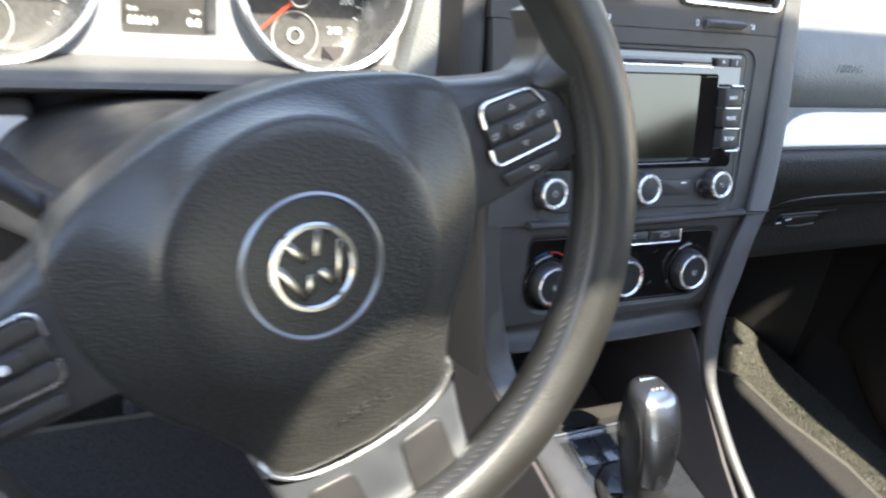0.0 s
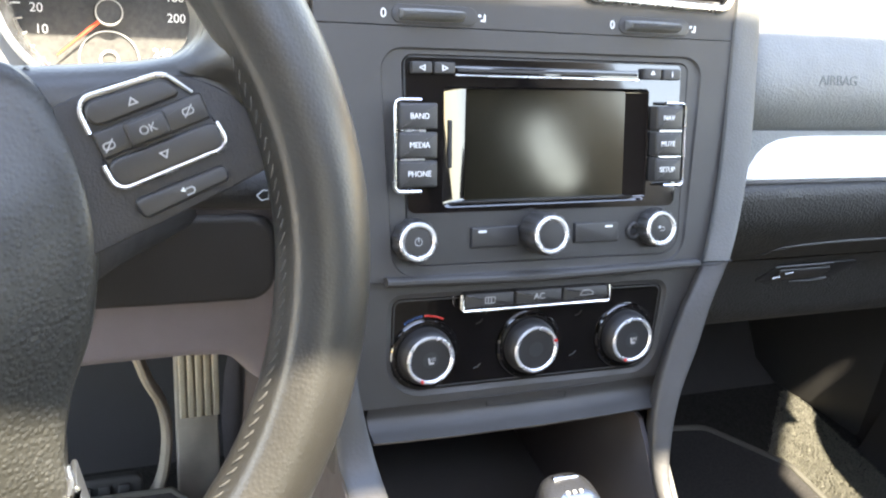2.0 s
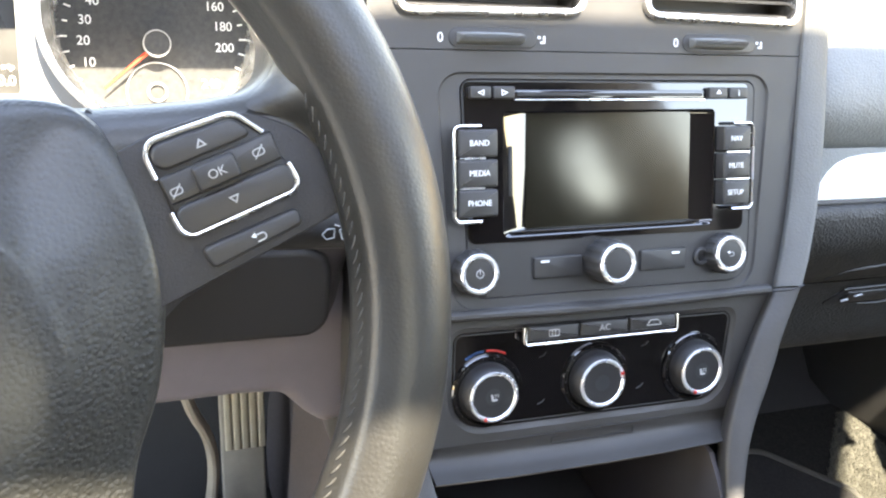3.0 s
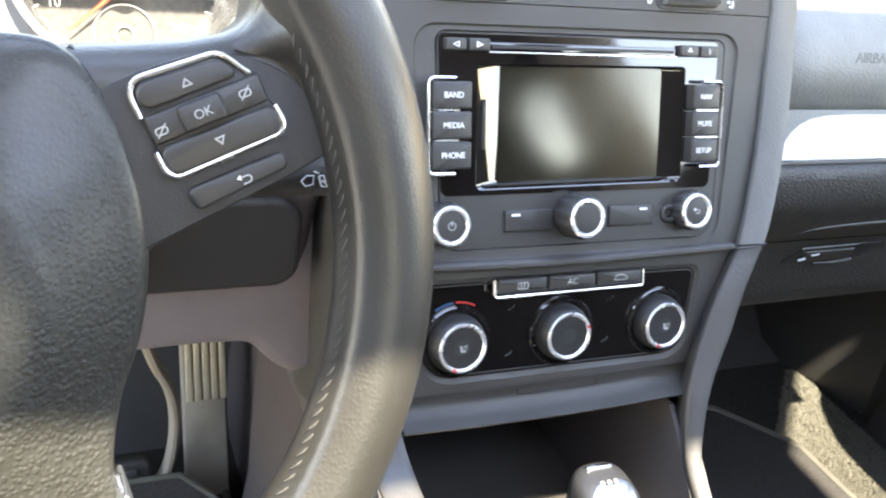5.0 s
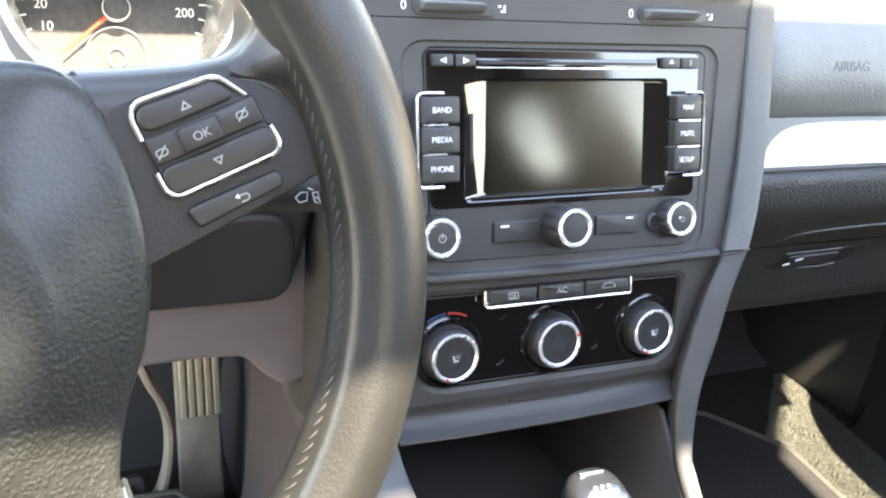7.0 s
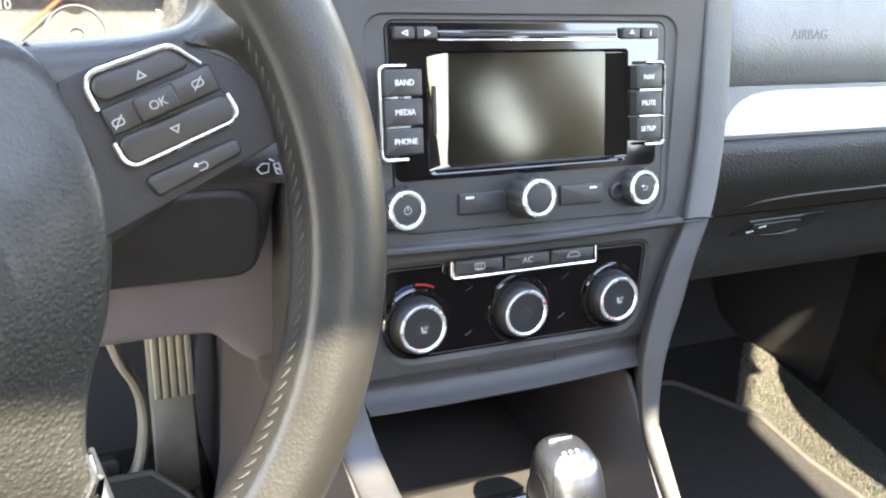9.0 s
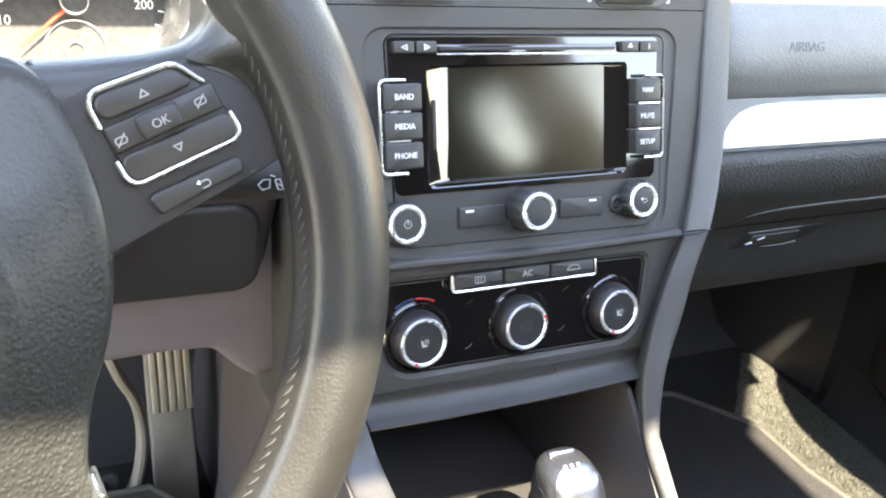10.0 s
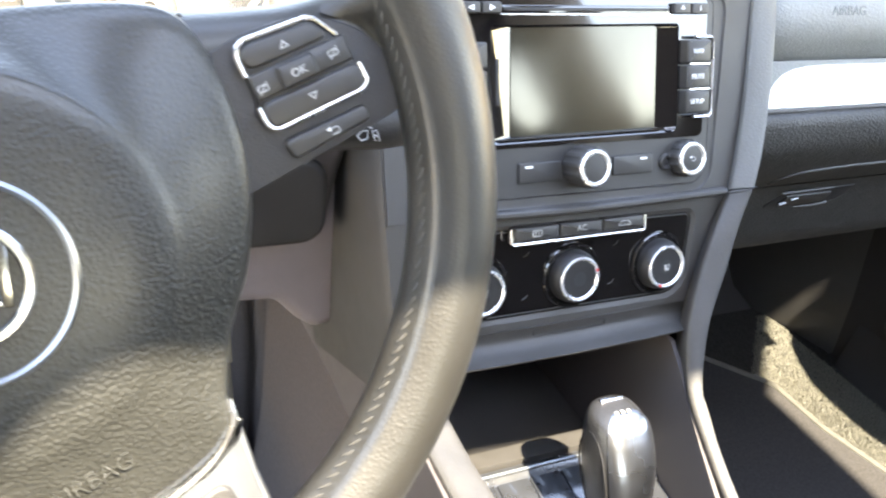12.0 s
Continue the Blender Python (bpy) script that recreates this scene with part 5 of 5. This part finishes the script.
for f in np.linspace(0, 1, 9).tolist():
    y, z, right = 0.09 + 0.165 * f, 0.041 + 0.070 * f ** 1.7, -0.1355 - 0.050 * max(0.0, (f - 0.55) / 0.45) ** 2.6
    rows_.append([(-0.57, y, z), (right, y, z), (right, y + 0.004, z - 0.006), (-0.57, y + 0.004, z - 0.006)])
part("raised_end", loft(curl, rows_, True, True), MAT, mat_d, "mat end leaning up below the pedals")
part("edging", tube(bm_new(), [r[1] for r in rows_] + [(-0.24, 0.255, 0.1115), (-0.57, 0.255, 0.1115)], 0.0030, 8), EDGING, mat_d, "pale grey sewn edging")
mat_p = thing("floor_mat", "dark textile floor mat with a pale sewn edge", "floor mat", WORLD, group="front floor mats")
o = rounded([(0.14, -0.40), (0.600, -0.40), (0.606, 0.02), (0.582, 0.120), (0.578, 0.208), (0.505, 0.296), (0.14, 0.34)], [0.03, 0.03, 0.05, 0.05, 0.025, 0.03, 0.03], 6)
part("textile", turned(slab(bm_new(), o, -0.046, -0.031, 0.002), Matrix(((1, 0, 0, 0), (0, 0, 1, 0), (0, -1, 0, 0), (0, 0, 0, 1)))), MAT, mat_p)
part("edging", tube(bm_new(), [(x, y, 0.044) for x, y in o], 0.0056, 8, True, up=(0, 0, 1)), EDGING, mat_p, "pale grey sewn edging")

# ---------------------------------------------------------------- instrument cluster
cluster = thing("instrument_cluster", "instrument cluster with two deep silver-ringed gauges", "instrument cluster")
for gx, nums in ((-0.2385, ((200, "10"), (182, "20"), (165, "30"), (148, "40"), (30, "160"), (12, "180"), (-6, "200"), (-40, "240"))), (-0.4420, ((-20, "6"), (200, "1")))):
    c = (gx, 0.1400)
    gauge = part("gauge", lathe(bm_new(), c, [(0.0630, 0.060), (0.0630, 0.046), (0.0615, 0.0445), (0.0590, 0.0455), (0.0560, 0.060), (0.0530, 0.110)], 72, False, False), GAUGE_SILVER, cluster, "silver gauge ring")
    part("face", lathe(bm_new(), c, [(0.0540, 0.110), (0.0002, 0.110)], 64), GAUGE, gauge, "black gauge face")
    part("hub", lathe(bm_new(), (gx, 0.1300), [(0.0078, 0.108), (0.0078, 0.100), (0.0070, 0.0990), (0.0066, 0.1000), (0.0002, 0.1000)], 40), GAUGE, gauge)
    part("hub_ring", lathe(bm_new(), (gx, 0.1300), [(0.0080, 0.1005), (0.0077, 0.0988), (0.0072, 0.0988), (0.0069, 0.1005)], 48, False, False), PALE_PRINT, gauge)
    part("needle", tube(bm_new(), [(gx - 0.006, 0.1030, 0.1245), (gx - 0.030, 0.1030, 0.104)], [0.0012, 0.0006], 6), NEEDLE, gauge, "red needle")
    sc = (gx - 0.0005, 0.1025)
    part("small_dial", lathe(bm_new(), sc, [(0.0176, 0.1095), (0.0176, 0.1082), (0.0172, 0.1079), (0.0168, 0.1082), (0.0168, 0.1095)], 56, False, False), PALE_PRINT, gauge)
    part("small_hub", lathe(bm_new(), sc, [(0.0058, 0.1095), (0.0058, 0.1075), (0.0053, 0.1072), (0.0046, 0.1075), (0.0044, 0.1094)], 32, False, False), PALE_PRINT, gauge)
    for ang, word in nums:
        lettering(word, 0.0075, PRINT, gauge, (gx + 0.0400 * math.cos(radians(ang)), 0.1094, 0.133 + 0.0400 * math.sin(radians(ang))), "numeral")
    for q in range(-60, 241, 10):
        a = radians(q)
        tube_ = tube(bm_new(), [(gx + 0.0485 * math.cos(a), 0.1093, 0.134 + 0.0485 * math.sin(a)), (gx + (0.0515 if q % 20 else 0.0525) * math.cos(a), 0.1093, 0.134 + (0.0515 if q % 20 else 0.0525) * math.sin(a))], 0.0005, 4)
        part("tick", tube_, PRINT, gauge)
lcd = part("display", slab(bm_new(), rrect(-0.3700, -0.3090, 0.098, 0.190, 0.002, 3), 0.085, 0.095, 0.001), LCD, cluster, "dark trip display")
lettering("km", 0.0050, PRINT, lcd, (-0.3570, 0.0846, 0.1145))
lettering("trip", 0.0045, PRINT, lcd, (-0.3170, 0.0846, 0.1145))
lettering("80664", 0.0075, PRINT, lcd, (-0.3510, 0.0846, 0.1070))
lettering("0.0", 0.0075, PRINT, lcd, (-0.3180, 0.0846, 0.1070))
part("surround", plate(bm_new(), rounded([(-0.53, 0.066), (-0.190, 0.066), (-0.174, 0.115), (-0.174, 0.23), (-0.53, 0.23)], [0, 0.03, 0.03, 0, 0], 5), [[(gx_ + 0.0605 * math.cos(w), 0.140 + 0.0605 * math.sin(w)) for w in np.linspace(0, 2 * math.pi, 48, endpoint=False)] for gx_ in (-0.2385, -0.4420)] + [rrect(-0.3690, -0.3100, 0.099, 0.189, 0.002, 3)], 0.060, 0.090), CLUSTER, cluster, "pale silver cluster surround")

bm, loops = bm_new(), []
for z, x0, y0 in ((0.055, -0.188, 0.050), (0.090, -0.182, 0.040), (0.140, -0.172, 0.034), (0.200, -0.176, 0.030)):
    loops.append([(x0, 0.10, z), (x0, y0 + 0.012, z), (x0 + 0.004, y0 + 0.004, z), (x0 + 0.012, y0, z), (-0.139, y0 - 0.012, z), (-0.139, 0.10, z)])
solid("cluster_cheek", loft(bm, loops, True, True), SOFT_DASH, "grey dashboard panel beside the speedometer", "dashboard", "structure")
# dash skin round the cluster
bm = bm_new()
loft(bm, [[(x, 0.055, 0.062), (x, 0.030, 0.066), (x, 0.030, 0.070), (x, 0.062, 0.086), (x, 0.09, 0.07)] for x in (-0.56, -0.145)], True, True)
solid("cluster_sill", bm, TRIM_LIT, "grey sill below the instrument cluster", "dashboard", "structure")
# solid black box stands in for the shade under the instrument cluster
bm = box(bm_new(), -0.70, -0.14, 0.095, 0.14, -0.03, 0.072, 0)
solid("column_hollow_shade", bm, BLACK, "black box for the shade in the hollow behind the steering column", "dashboard", "structure")
bm = slab(bm_new(), rounded([(-0.70, 0.010), (-0.428, 0.010), (-0.418, 0.024), (-0.416, 0.058), (-0.70, 0.058)], [0, 0.006, 0.01, 0.01, 0], 4), 0.078, 0.12, 0.006)
solid("dashboard_left", bm, STACK_GREY, "grey dashboard beside the steering column", "dashboard", "structure")
strip = thing("dash_trim_strip", "bright silver trim strip beside the instrument cluster", "trim strip")
part("strip", slab(bm_new(), rrect(-0.68, -0.4225, 0.021, 0.047, 0.003, 4), 0.072, 0.09, 0.002), SILVER_TRIM, strip)
hood = [(0.62, 0.385), (0.30, 0.265), (0.12, 0.226), (0.03, 0.210), (0.002, 0.198), (0.02, 0.190), (0.09, 0.194)]
dash_profile(hood, -0.72, -0.142, "dashboard_hood", SOFT_DASH, "soft grey hood over the instruments")
top = [(0.62, 0.385), (0.30, 0.260), (0.10, 0.235), (0.02, 0.230), (0.004, 0.2255), (0.03, 0.2252)]
dash_profile(top, -0.142, 0.150, "dashboard_middle", SOFT_DASH, "soft grey dashboard top above the centre vents")
bm = box(bm_new(), -0.16, -0.140, 0.004, 0.12, 0.032, 0.222, 0.004)
solid("stack_side", bm, SHROUD, "grey side of the centre stack beside the cluster", "dashboard", "structure")

# ---------------------------------------------------------------- passenger footwell: door pocket and carpet pile
bm, loops = bm_new(), []
for y, d, z0, z1 in ((-0.60, 0.040, 0.05, 0.38), (-0.10, 0.040, 0.05, 0.38), (-0.05, 0.047, 0.055, 0.38), (0.012, 0.057, 0.06, 0.375), (0.052, 0.055, 0.06, 0.37), (0.082, 0.043, 0.07, 0.36), (0.110, 0.026, 0.08, 0.345), (0.135, 0.006, 0.09, 0.32), (0.160, -0.006, 0.10, 0.31), (0.180, -0.010, 0.10, 0.30), (0.20, -0.030, 0.12, 0.26)):
    loops.append([(0.749, y, z0)] + [(0.745 - (d + 0.033) * math.sin(a) ** 0.7, y, (z0 + z1) / 2 - (z1 - z0) / 2 * math.cos(a)) for a in np.linspace(0.15, math.pi - 0.15, 12)] + [(0.749, y, z1)])
loft(bm, loops, True, True)
solid("door_pocket", bm, CABIN, "dark rounded pocket of the passenger door", "door pocket", "structure", WORLD)
bm = loft(bm_new(), [[(x, y, 0.028), (x + 0.003, y, 0.036), (0.745, y + 0.004, 0.105), (0.749, y, 0.028)] for x, y in ((0.705, -0.60), (0.712, 0.10), (0.722, 0.215), (0.724, 0.23))], True, True)
solid("sill_panel", bm, CABIN, "dark sloping sill trim beside the carpet", "sill trim", "structure", WORLD)
bm = loft(bm_new(), [[(0.749, 0.235 + g, z), (0.711, 0.352 + g, z), (0.675, 0.46 + g, z), (0.690, 0.62, z), (0.749, 0.62, z)] for z, g in ((0.028, 0.004), (0.034, 0.0), (0.12, 0.006), (0.30, 0.03), (0.50, 0.06))], True, True)
solid("kick_panel", bm, TRIM_GREY, "dark plastic panel between door and toe board", "kick panel", "structure", WORLD)
rng = random.Random(7)
verts, faces = [], []
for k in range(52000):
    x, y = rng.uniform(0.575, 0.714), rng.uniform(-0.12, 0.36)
    # stops at the sun's edge; bare dark carpet stands for the shade
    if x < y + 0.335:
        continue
    h = rng.uniform(0.003, 0.007) * min(1.0, max(0.45, 1.0 - (y - 0.16) * 4))
    r, a = rng.uniform(0.0005, 0.0010), rng.uniform(0, 6.28)
    dx, dy = rng.uniform(-0.004, 0.004), rng.uniform(-0.004, 0.004)
    n0 = len(verts)
    for q in range(3):
        verts.append((x + r * math.cos(a + 2.1 * q), y + r * math.sin(a + 2.1 * q), 0.029))
    verts.append((x + dx, y + dy, 0.030 + h))
    faces += [(n0, n0 + 1, n0 + 3), (n0 + 1, n0 + 2, n0 + 3), (n0 + 2, n0, n0 + 3)]
me = bpy.data.meshes.new("sunlit_carpet_pile")
me.from_pydata(verts, [], faces)
me.materials.append(PILE_SUNLIT)
tagged(new("sunlit_carpet_pile", me), "short loose grey carpet pile, coloured paler where the sun falls", "carpet", kind="stuff")
